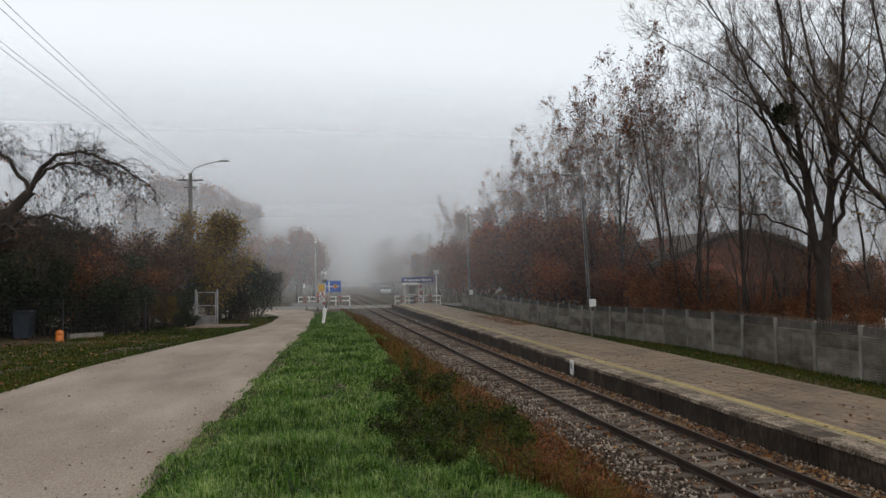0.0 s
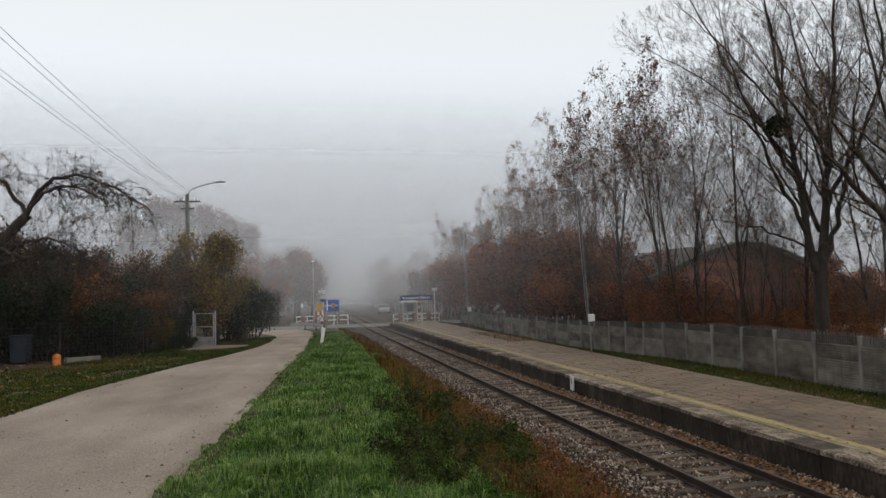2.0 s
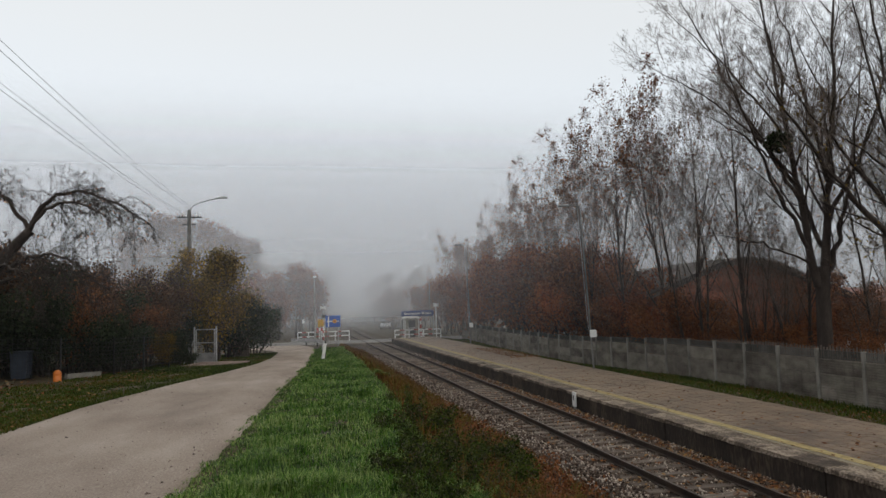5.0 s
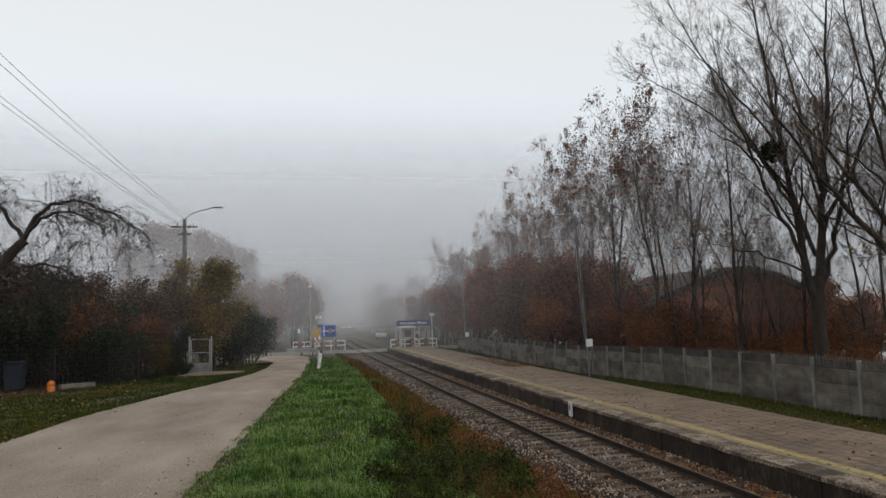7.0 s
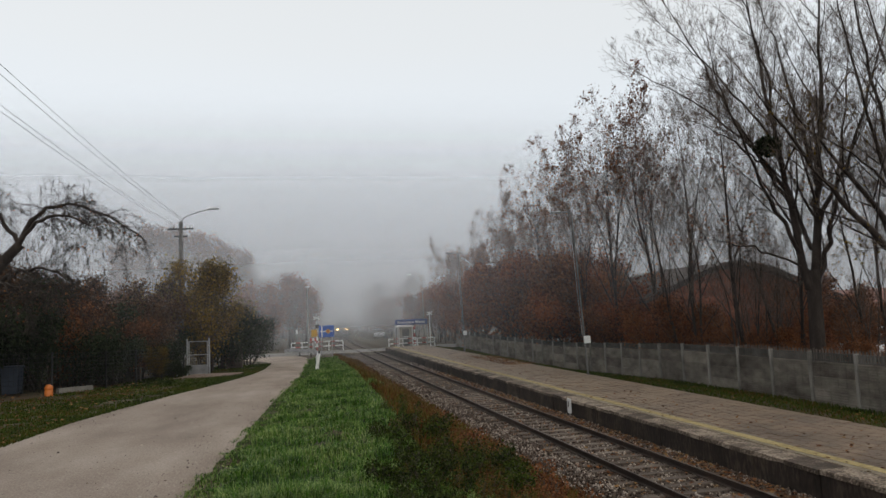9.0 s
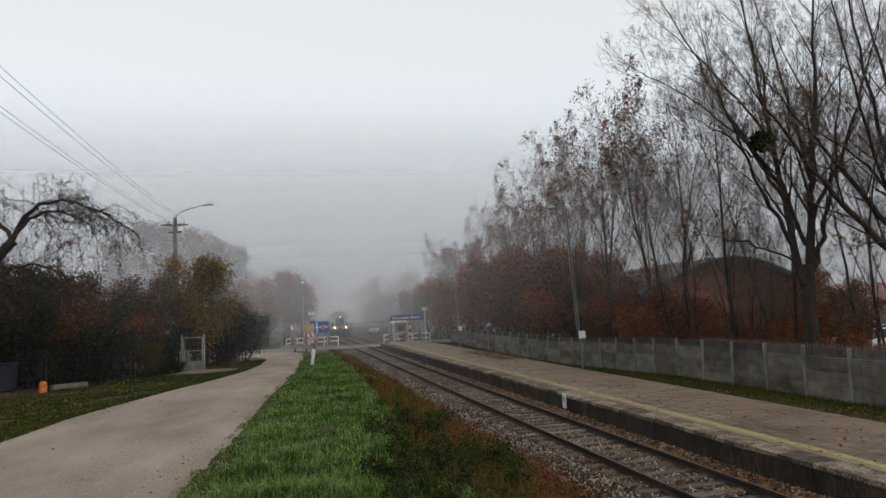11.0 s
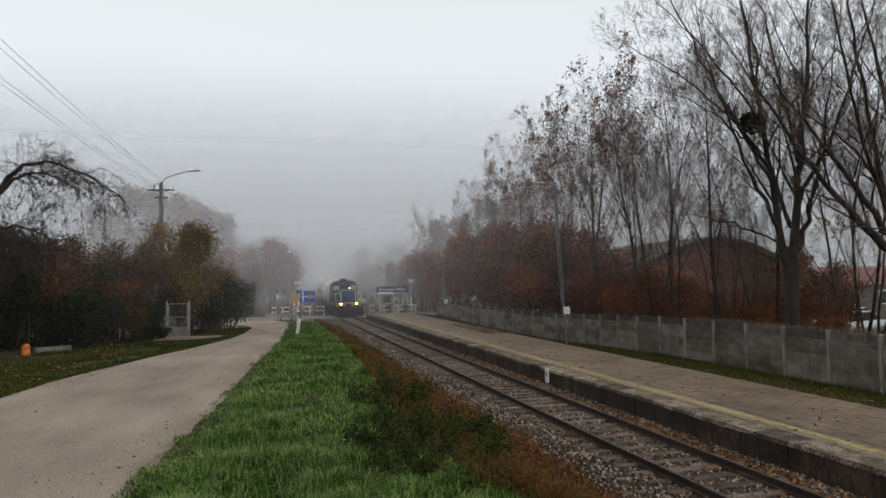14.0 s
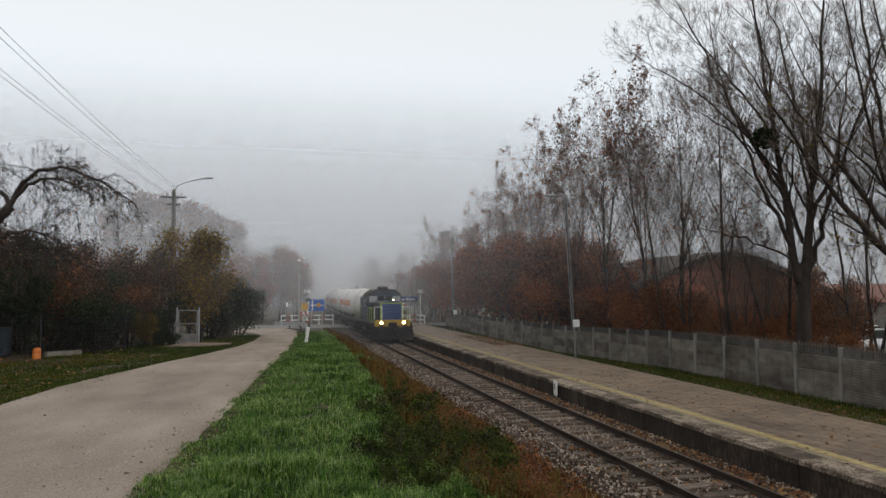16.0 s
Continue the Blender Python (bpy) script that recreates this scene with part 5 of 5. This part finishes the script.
# ---- the garden side ----
def gate_and_fence():
    g = thing("garden_gate", "open grey steel mesh garden gate", "gate", pose(-13.35, 39.2, 1.0, 0, 0, -18))
    for x in (0, 1.2):
        part("post", tube(bm_new(), (x, 0, -0.3), (x, 0, 1.95), 0.05, n=8), M_STEEL, g)
    bm = bm_new()
    for a, b in (((0.1, 0, 0.1), (1.1, 0, 0.1)), ((0.1, 0, 1.8), (1.1, 0, 1.8)), ((0.1, 0, 0.1), (0.1, 0, 1.8)), ((1.1, 0, 0.1), (1.1, 0, 1.8)), ((0.1, 0, 1.1), (1.1, 0, 1.1)), ((0.1, 0, 0.55), (1.1, 0, 0.55))):
        tube(bm, a, b, 0.025, n=6)
    leaf = part("gate_frame", bm, M_STEEL, g)
    part("panel", box(bm_new(), 0.6, 0, 0.33, 0.98, 0.015, 0.44), M_STEEL, g)
    bm = bm_new()
    for i in range(1, 14):
        tube(bm, (0.1 + i * 0.0715, 0, 0.55), (0.1 + i * 0.0715, 0, 1.8), 0.006, n=4)
    for i in range(1, 12):
        tube(bm, (0.1, 0, 0.55 + i * 0.105), (1.1, 0, 0.55 + i * 0.105), 0.006, n=4)
    part("mesh", bm, M_DARK, g)
    part("brace", tube(bm_new(), (-0.5, -0.2, 0), (0, 0, 1.3), 0.03, n=6), M_STEEL, g)
    f = thing("garden_fence", "dark wire mesh garden fence on concrete footing", "fence")
    pts = [(-22.5, 24.0), (-18.4, 27.4), (-15.6, 31.8), (-13.5, 39.0)]
    for (x0, y0), (x1, y1) in zip(pts, pts[1:]):
        d = math.hypot(x1 - x0, y1 - y0)
        n = int(d / 2.2)
        for i in range(n + 1):
            u = i / n
            x, y = x0 + (x1 - x0) * u, y0 + (y1 - y0) * u
            z = float(ground_z(x, y))
            part("post", tube(bm_new(), (x, y, z - 0.2), (x, y, z + 1.6), 0.035, n=6), M_DARK, f)
        z0, z1 = float(ground_z(x0, y0)), float(ground_z(x1, y1))
        bm = bm_new()
        for k in range(9):
            tube(bm, (x0, y0, z0 + 0.25 + k * 0.16), (x1, y1, z1 + 0.25 + k * 0.16), 0.006, n=4)
        for k in range(int(d / 0.2)):
            u = k * 0.2 / d
            x, y, z = x0 + (x1 - x0) * u, y0 + (y1 - y0) * u, z0 + (z1 - z0) * u
            tube(bm, (x, y, z + 0.2), (x, y, z + 1.55), 0.006, n=4)
        part("mesh", bm, M_DARK, f)
    for u0, u1 in ((0.55, 0.86),):
        x0, y0, x1, y1 = -18.4 + 2.8 * u0, 27.4 + 4.4 * u0, -18.4 + 2.8 * u1, 27.4 + 4.4 * u1
        a, b = Vector((x0, y0, 1.4)), Vector((x1, y1, 1.34))
        d = b - a
        bm = bm_new()
        bmesh.ops.create_cube(bm, size=1, matrix=Matrix.Translation((a + b) / 2) @ d.to_track_quat("Y", "Z").to_matrix().to_4x4() @ Matrix.Diagonal((0.16, d.length, 0.2, 1)))
        part("footing", bm, M_POST, f)
    o = thing("fire_hydrant", "squat orange ground hydrant cover by the fence", "hydrant", pose(-16.75, 28.4, float(ground_z(-16.75, 28.4)) - 0.08))
    bm = bm_new()
    tube(bm, (0, 0, -0.1), (0, 0, 0.38), 0.15, 0.14, 12)
    bmesh.ops.create_uvsphere(bm, u_segments=12, v_segments=8, radius=0.15, matrix=pose(0, 0, 0.38))
    part("body", bm, M_ORANGE, o, smooth=True)
    b = thing("rubbish_bin", "blue-grey wheeled rubbish bin behind the fence", "bin", pose(-18.3, 29.4, float(ground_z(-18.3, 29.4))))
    bm = bm_new()
    prism(bm, [(-0.24, 0.06), (0.24, 0.06), (0.3, 1.0), (-0.3, 1.0)], -0.3, 0.3)
    part("body", bm, M_BIN, b)
    part("lid", box(bm_new(), 0, 0, 1.04, 0.66, 0.68, 0.08, 0.03), M_BIN, b)
    for x in (-0.22, 0.22):
        part("wheel", tube(bm_new(), (x - 0.03, 0.3, 0.1), (x + 0.03, 0.3, 0.1), 0.1, n=10), M_TYRE, b)
    d = thing("driveway", "short pinkish paved driveway at the gate", "driveway", kind="structure")
    bm = bm_new()
    box(bm, -12.1, 37.6, float(lane_z(37.6)) + 0.0, 2.6, 2.6, 0.16, 0.03, rz=-18)
    part("paving", bm, M_DRIVE, d)
    w = thing("garden_gate", "dark weathered wooden gate in the hedge", "gate", pose(-11.9, 46.6, 0.78, 0, 0, -30))
    for i in range(9):
        part("board", box(bm_new(), i * 0.13, 0, 0.85, 0.11, 0.025, 1.7 + 0.1 * math.sin(i * 0.4)), M_TWIG, w)
    for z in (0.35, 1.35):
        part("rail", box(bm_new(), 0.52, 0.03, z, 1.15, 0.04, 0.1), M_TWIG, w)


def houses():
    h = thing("brick_house", "long red brick building under a dark roof", "house", pose(0, 42, 0))
    bm = bm_new()
    prism(bm, [(15.2, -0.5), (31.0, -0.5), (31.0, 2.9), (24.2, 5.5), (22.0, 5.95), (19.6, 5.5), (15.2, 3.9)], 0, 11)
    part("wall", bm, M_BRICKWALL, h)
    bm = bm_new()
    prism(bm, [(14.6, 3.7), (19.6, 5.55), (22.0, 6.0), (24.2, 5.55), (31.6, 2.75), (31.6, 3.05), (24.2, 5.95), (22.0, 6.4), (19.6, 5.95), (14.6, 4.05)], -0.5, 11.5)
    part("roof", bm, M_ROOF, h)
    for x, y, w, d, z, ridge, label in ((47, 57, 12, 9, 2.6, 4.2, "low house with a red tiled roof behind trees"), (-33, 50, 12, 9, 4.2, 6.4, "garden house with a red tiled roof behind the hedge")):
        t = thing("house", label, "house", pose(x, y, 0))
        part("wall", box(bm_new(), 0, 0, z / 2 - 0.2, w, d, z + 0.4), M_DIM, t)
        bm = bm_new()
        a = [bm.verts.new(v) for v in ((-w / 2 - 0.5, -d / 2 - 0.5, z - 0.1), (w / 2 + 0.5, -d / 2 - 0.5, z - 0.1), (w / 2 + 0.5, d / 2 + 0.5, z - 0.1), (-w / 2 - 0.5, d / 2 + 0.5, z - 0.1), (-w / 2 - 0.5, 0, ridge), (w / 2 + 0.5, 0, ridge))]
        for f in ((0, 1, 5, 4), (2, 3, 4, 5), (1, 2, 5), (3, 0, 4), (3, 2, 1, 0)):
            bm.faces.new([a[i] for i in f])
        part("roof", bm, M_ROOFRED, t)
        for dx in (-3.5, 0, 3.5):
            win = part("window", box(bm_new(), dx, -d / 2, z * 0.5, 1.2, 0.1, 1.3), M_WHITE, t)
            part("pane", box(bm_new(), dx, -d / 2 - 0.06, z * 0.5, 1.0, 0.02, 1.1), M_GLASS, win)


def car(x, y, turn, label, z=None):
    t = thing("car", label, "car", pose(x, y, float(ground_z(x, y)) if z is None else z, 0, 0, turn), group="parked cars")
    bm = bm_new()
    prism(bm, [(-2.1, 0.35), (2.1, 0.35), (2.15, 0.7), (1.9, 0.92), (1.0, 0.98), (-1.9, 1.0), (-2.15, 0.8)], -0.85, 0.85)
    bmesh.ops.bevel(bm, geom=list(bm.edges), offset=0.06, segments=2, affect="EDGES")
    body = part("body", bm, M_CAR, t, smooth=True)
    bm = bm_new()
    prism(bm, [(1.0, 0.96), (0.35, 1.42), (-1.3, 1.45), (-1.9, 0.98)], -0.74, 0.74)
    bmesh.ops.bevel(bm, geom=list(bm.edges), offset=0.05, segments=2, affect="EDGES")
    part("cabin", bm, M_GLASS, t, "dark glazed cabin")
    part("roof", box(bm_new(), -0.48, 0, 1.46, 1.6, 1.36, 0.05, 0.02), M_CAR, t)
    for a in (-1.35, 1.35):
        for b in (-0.78, 0.78):
            w = part("wheel", tube(bm_new(), (a, b - 0.1, 0.31), (a, b + 0.1, 0.31), 0.31, n=16), M_TYRE, t)
            part("rim", tube(bm_new(), (a, b - 0.11, 0.31), (a, b + 0.11, 0.31), 0.18, n=12), M_STEEL, w)
    for b in (-0.6, 0.6):
        part("headlight", box(bm_new(), 2.1, b, 0.75, 0.08, 0.3, 0.14, 0.02), M_WHITE, t)


# ---- the goods train ----
def bogie(parent, y, span, r):
    """A bogie with two wheelsets; returns the wheelsets, which turn."""
    bm = bm_new()
    for s in (-1, 1):
        box(bm, s * 1.05, 0, r + 0.12, 0.12, span + 1.1, 0.3, 0.03)
        for d in (-span / 2, span / 2):
            box(bm, s * 1.12, d, r, 0.2, 0.42, 0.36, 0.03)
        for d in (-0.3, 0, 0.3):
            tube(bm, (s * 1.08, d, r - 0.1), (s * 1.08, d, r + 0.35), 0.1, n=8)
    box(bm, 0, 0, r + 0.15, 2.1, 0.5, 0.25, 0.03)
    b = part("bogie", bm, M_GRIME, parent)
    b.matrix_basis = pose(0, y, 0)
    sets = []
    for d in (-span / 2, span / 2):
        bm = bm_new()
        for s in (-1, 1):
            tube(bm, (s * 0.69, 0, 0), (s * 0.82, 0, 0), r, n=20)
            tube(bm, (s * 0.66, 0, 0), (s * 0.69, 0, 0), r + 0.03, n=20)
        tube(bm, (-0.95, 0, 0), (0.95, 0, 0), 0.09, n=8)
        for a in range(3):
            box(bm, 0, 0, 0, 1.66, 0.06, r * 1.7, m=pose(0, 0, 0, a * 60, 0, 0))
        w = part("wheelset", bm, M_GRIME, b)
        w.matrix_basis = pose(0, d, r)
        sets.append((w, d, r))
    return sets


def buffers(t, y, way):
    for s in (-1, 1):
        bm = bm_new()
        tube(bm, (s * 0.875, y, 1.05), (s * 0.875, y + way * 0.45, 1.05), 0.1, n=10)
        tube(bm, (s * 0.875, y + way * 0.45, 1.05), (s * 0.875, y + way * 0.52, 1.05), 0.24, n=16)
        part("buffer", bm, M_GRIME, t)
    part("coupling", box(bm_new(), 0, y + way * 0.25, 1.0, 0.16, 0.45, 0.2, 0.03), M_GRIME, t)


def locomotive():
    t = thing("locomotive", "blue and yellow diesel shunting locomotive with lit headlamps", "locomotive")
    sets = []
    for y in (3.6, 10.6):
        sets += bogie(t, y, 2.6, 0.55)
    part("frame", box(bm_new(), 0, 7.1, 1.3, 2.9, 13.2, 0.3, 0.03), M_GRIME, t)
    part("fuel_tank", box(bm_new(), 0, 7.1, 0.85, 2.5, 3.2, 0.7, 0.1), M_GRIME, t)
    bm = bm_new()
    box(bm, 0, 0.52, 1.42, 2.6, 0.12, 0.48, 0.02)
    part("buffer_beam", bm, M_LOCOY, t, "yellow front buffer beam")
    bm = bm_new()
    prism(bm, [(-1.5, 0.18), (1.5, 0.18), (1.58, 0.62), (1.38, 1.1), (-1.38, 1.1), (-1.58, 0.62)], 0.5, 0.62)
    part("snow_plough", bm, M_DARK, t, "black snow plough")
    part("coupler", box(bm_new(), 0, 0.42, 1.3, 0.62, 0.1, 0.34, 0.04), M_DARK, t)
    part("walkway_edge", box(bm_new(), -1.47, 7.1, 1.4, 0.03, 13.0, 0.1), M_LOCOD, t, "dark walkway edge")
    for s in (-1, 1):
        bm = bm_new()
        for k in range(3):
            box(bm, s * 1.42, 0.75, 0.45 + k * 0.35, 0.3, 0.5, 0.05)
        box(bm, s * 1.42, 1.05, 0.8, 0.3, 0.05, 1.0)
        part("step", bm, M_GRIME, t)
    buffers(t, 0.5, -1)
    # short hood, cab, long hood
    bm = bm_new()
    box(bm, 0, 2.5, 2.22, 1.72, 3.2, 1.56, 0.12)
    hood = part("front_hood", bm, M_LOCOD, t)
    part("front_panel", box(bm_new(), 0, 0.9, 2.22, 1.46, 0.03, 1.32, 0.01), M_LOCO, hood, "blue front panel")
    for z in (1.85, 2.1, 2.35, 2.6):
        part("grille_bar", box(bm_new(), 0, 0.875, z, 1.2, 0.03, 0.05), M_LOCOD, hood)
    for s in (-1, 1):
        part("corner_stripe", box(bm_new(), s * 0.79, 0.89, 2.22, 0.12, 0.03, 1.4), M_LOCOG, hood, "lime corner stripe")
        part("side_door", box(bm_new(), s * 0.865, 2.5, 2.2, 0.03, 2.2, 1.1, 0.01), M_LOCOD, hood)
    part("hood_band", box(bm_new(), 0, 0.884, 2.86, 1.44, 0.02, 0.08), M_LOCOG, hood)
    bm = bm_new()
    prism(bm, [(-1.36, 1.45), (1.36, 1.45), (1.38, 2.95), (1.2, 3.45), (0.75, 3.78), (-0.75, 3.78), (-1.2, 3.45), (-1.38, 2.95)], 4.18, 7.3)
    cab = part("cab", bm, M_LOCOD, t)
    bm = bm_new()
    prism(bm, [(-1.36, 3.3), (1.36, 3.3), (1.2, 3.6), (0.76, 3.9), (-0.76, 3.9), (-1.2, 3.6)], 4.2, 7.45)
    part("cab_roof", bm, M_GRIME, cab)
    # the two outer windows take the glass with the sky in its colour
    for x, w in ((-0.92, 0.62), (0.92, 0.62), (-0.28, 0.4), (0.28, 0.4)):
        part("cab_window", box(bm_new(), x, 4.16, 3.14, w, 0.06, 0.44, 0.02), M_PANE if abs(x) > 0.5 else M_GLASS, cab)
        part("window_frame", box(bm_new(), x, 4.155, 2.89, w + 0.06, 0.06, 0.05), M_STEEL, cab)
    for s in (-1, 1):
        part("side_window", box(bm_new(), s * 1.375, 5.8, 2.75, 0.05, 1.5, 0.6, 0.02), M_GLASS, cab)
    bm = bm_new()
    box(bm, 0, 10.0, 2.4, 1.8, 6.0, 1.9, 0.12)
    part("rear_hood", bm, M_LOCOD, t)
    part("exhaust", box(bm_new(), 0, 5.5, 4.0, 0.7, 1.2, 0.26, 0.06), M_GRIME, t)
    part("radiator_fan", tube(bm_new(), (0, 9.5, 3.3), (0, 9.5, 3.45), 0.7, n=20), M_GRIME, t)
    # handrails along the walkways
    for s in (-1, 1):
        rail = bm_new()
        chain(rail, [(s * 1.36, 0.7, 1.45), (s * 1.36, 0.7, 2.5), (s * 1.36, 4.0, 2.5)], 0.025)
        for y in (1.8, 2.9, 4.0):
            tube(rail, (s * 1.36, y, 1.45), (s * 1.36, y, 2.5), 0.02, n=6)
        part("handrail", rail, M_LOCOG, t, "lime handrail")
        rail = bm_new()
        chain(rail, [(s * 1.36, 7.2, 2.5), (s * 1.36, 13.4, 2.5)], 0.025)
        for y in (7.2, 9.2, 11.3, 13.4):
            tube(rail, (s * 1.36, y, 1.45), (s * 1.36, y, 2.5), 0.02, n=6)
        part("handrail", rail, M_LOCOG, t, "lime handrail")
        front = bm_new()
        chain(front, [(s * 0.75, 0.62, 1.7), (s * 0.75, 0.62, 2.6), (s * 1.3, 0.62, 2.6), (s * 1.3, 0.62, 1.7)], 0.022)
        part("handrail", front, M_WHITE, t)
        h = part("headlamp", tube(bm_new(), (s * 0.82, 0.46, 1.46), (s * 0.82, 0.4, 1.46), 0.17, n=16), M_DARK, t)
        part("lens", tube(bm_new(), (s * 0.82, 0.4, 1.46), (s * 0.82, 0.37, 1.46), 0.11, n=16), M_LAMP, h, "lit warm white lens")
    h = part("headlamp", box(bm_new(), 0.12, 0.95, 3.1, 0.34, 0.3, 0.28, 0.06), M_DARK, t)
    part("lens", tube(bm_new(), (0.12, 0.8, 3.1), (0.12, 0.77, 3.1), 0.075, n=16), M_LAMPT, h, "lit white lens")
    return t, sets


def tank_wagon():
    t = thing("tank_wagon", "white gas tank wagon with an orange band", "tank wagon", group="tank wagons")
    sets = []
    for y in (2.6, 12.4):
        sets += bogie(t, y, 1.8, 0.46)
    buffers(t, 0.55, -1)
    buffers(t, 14.6, 1)
    part("frame", box(bm_new(), 0, 7.55, 1.05, 2.2, 14.0, 0.26, 0.03), M_GRIME, t)
    r, zc = 1.42, 2.6
    bm = bm_new()
    rings = []
    prof = [(0.75, 0.0), (0.78, 0.45), (0.9, 0.88), (1.15, 1.2), (1.5, 1.37), (1.9, r)] + [(2.2 + k * 1.35, r) for k in range(9)] + [(13.2, r), (13.6, 1.37), (13.95, 1.2), (14.2, 0.88), (14.32, 0.45), (14.35, 0.0)]
    for y, q in prof:
        rings.append([bm.verts.new((q * math.cos(6.2832 * k / 28), y, zc + q * math.sin(6.2832 * k / 28))) for k in range(28)] if q else [bm.verts.new((0, y, zc))])
    for a, b in zip(rings, rings[1:]):
        for k in range(28):
            j = (k + 1) % 28
            if len(a) == 1:
                bm.faces.new((a[0], b[k], b[j]))
            elif len(b) == 1:
                bm.faces.new((a[j], a[k], b[0]))
            else:
                bm.faces.new((a[k], b[k], b[j], a[j]))
    bmesh.ops.recalc_face_normals(bm, faces=bm.faces)
    tank = part("tank", bm, M_TANK, t, smooth=True)
    for s in (-1, 1):
        bm = bm_new()
        for k in range(4):
            a0, a1 = radians(-12 + k * 6), radians(-6 + k * 6)
            q = [(s * (r + 0.006) * math.cos(a), y, zc + (r + 0.006) * math.sin(a)) for a in (a0, a1) for y in (1.95, 13.1)]
            bm.faces.new([bm.verts.new(q[i]) for i in (0, 1, 3, 2)])
        part("orange_band", bm, M_TANKO, tank, "orange gas band")
        part("ladder", chain(bm_new(), [(s * 1.5, 7.3, 1.2), (s * 1.55, 7.3, 2.8), (s * 0.9, 7.3, 3.9)], 0.03), M_STEEL, t)
        for y in (3.0, 12.0):
            part("saddle", box(bm_new(), s * 0.8, y, 1.45, 0.5, 0.7, 0.6, 0.05), M_GRIME, t)
    part("walkway", box(bm_new(), 0, 7.5, 4.08, 0.6, 3.0, 0.06), M_STEEL, t)
    part("dome", tube(bm_new(), (0, 7.5, 3.9), (0, 7.5, 4.25), 0.35, n=14), M_TANK, t)
    return t, sets


M_TURF = material("turf_blade", [(0.01, 0.02, 0.002), (0.028, 0.052, 0.003), (0.05, 0.074, 0.006), (0.095, 0.05, 0.01)], 0.8, scale=0.3, fine=3, island=0.5, thin=0.25, bump=0, gloss=0.25)
M_WEED = material("weed_leaf", [(0.012, 0.018, 0.003), (0.03, 0.042, 0.007), (0.07, 0.08, 0.014), (0.12, 0.06, 0.016)], 0.75, scale=0.8, fine=7, island=0.7, thin=0.25, bump=0, gloss=0.2)
M_LITTER = material("fallen_leaf", [(0.05, 0.02, 0.008), (0.12, 0.045, 0.015), (0.19, 0.08, 0.025), (0.22, 0.13, 0.05)], 0.85, scale=0.5, fine=6, island=0.8, bump=0, gloss=0.2)
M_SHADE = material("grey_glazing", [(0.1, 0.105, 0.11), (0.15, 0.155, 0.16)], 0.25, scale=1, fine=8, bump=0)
M_DRIVE = material("pink_paving", [(0.13, 0.09, 0.075), (0.2, 0.145, 0.12)], 0.9, scale=2, fine=20)
M_BRICKWALL = material("brick_wall", [(0.06, 0.018, 0.011), (0.15, 0.05, 0.027), (0.26, 0.1, 0.058)], 0.9, scale=0.5, fine=3.5, stretch=(1, 1, 3), bump=0.6, grain=0.9)

ground()
roads()
right_trees()
left_plants()
far_trees()
far_woods()
apple_tree()
nest()
bank_weeds()
grass()
litter()
stones()
pebbles()
power_pole()
platform_lamp(6.2, 32.3, 8.1, -2.6, -0.75, 1.75)
platform_lamp(6.3, 57.0, 8.3, -1.0, -0.75, 1.6)
platform_lamp(7.0, 78.0, 8.1, 0.0, -1.3, 0)
crossing()
guard_rail()
station()
gate_and_fence()
houses()
car(23.0, 31.5, 20, "silver parked car behind the fence")
car(25.5, 35.0, 200, "silver parked car behind the fence")
car(6.6, 114.0, 262, "white parked car beyond the crossing")
fog()
track()
fence()
picket_fence()
platform()
loco, loco_sets = locomotive()
wagon, wagon_sets = tank_wagon()
wagons = [(wagon, wagon_sets)]
for k in range(4):
    w = copy_thing(wagon, pose(0, 0, 0))
    sets = [(o, d, r) for o in w.children_recursive for s, d, r in wagon_sets if o.name.startswith("wheelset") and o.data == s.data]
    wagons.append((w, sets))


def motions():
    """The train comes on along the straight at an even pace; its wheels roll with it."""
    pace, last = 11.2, 50.0
    times = [0.0, 0.1] + [0.5 * k for k in range(1, 32)] + [15.8, 15.9, 16.0]
    gaps = [0.0] + [14.9 + 15.2 * k for k in range(5)]
    for (ob, sets), gap in zip([(loco, loco_sets)] + wagons, gaps):
        walk(ob, [(t, path_pose(last + gap + pace * (16.0 - t), 14.0)) for t in times])
        if gap < 20:
            for w, d, r in sets:
                walk(w, [(k / 15, pose(0, d, r, math.degrees(pace * (k / 15) / r) % 360, 0, 0)) for k in range(241)])


motions()
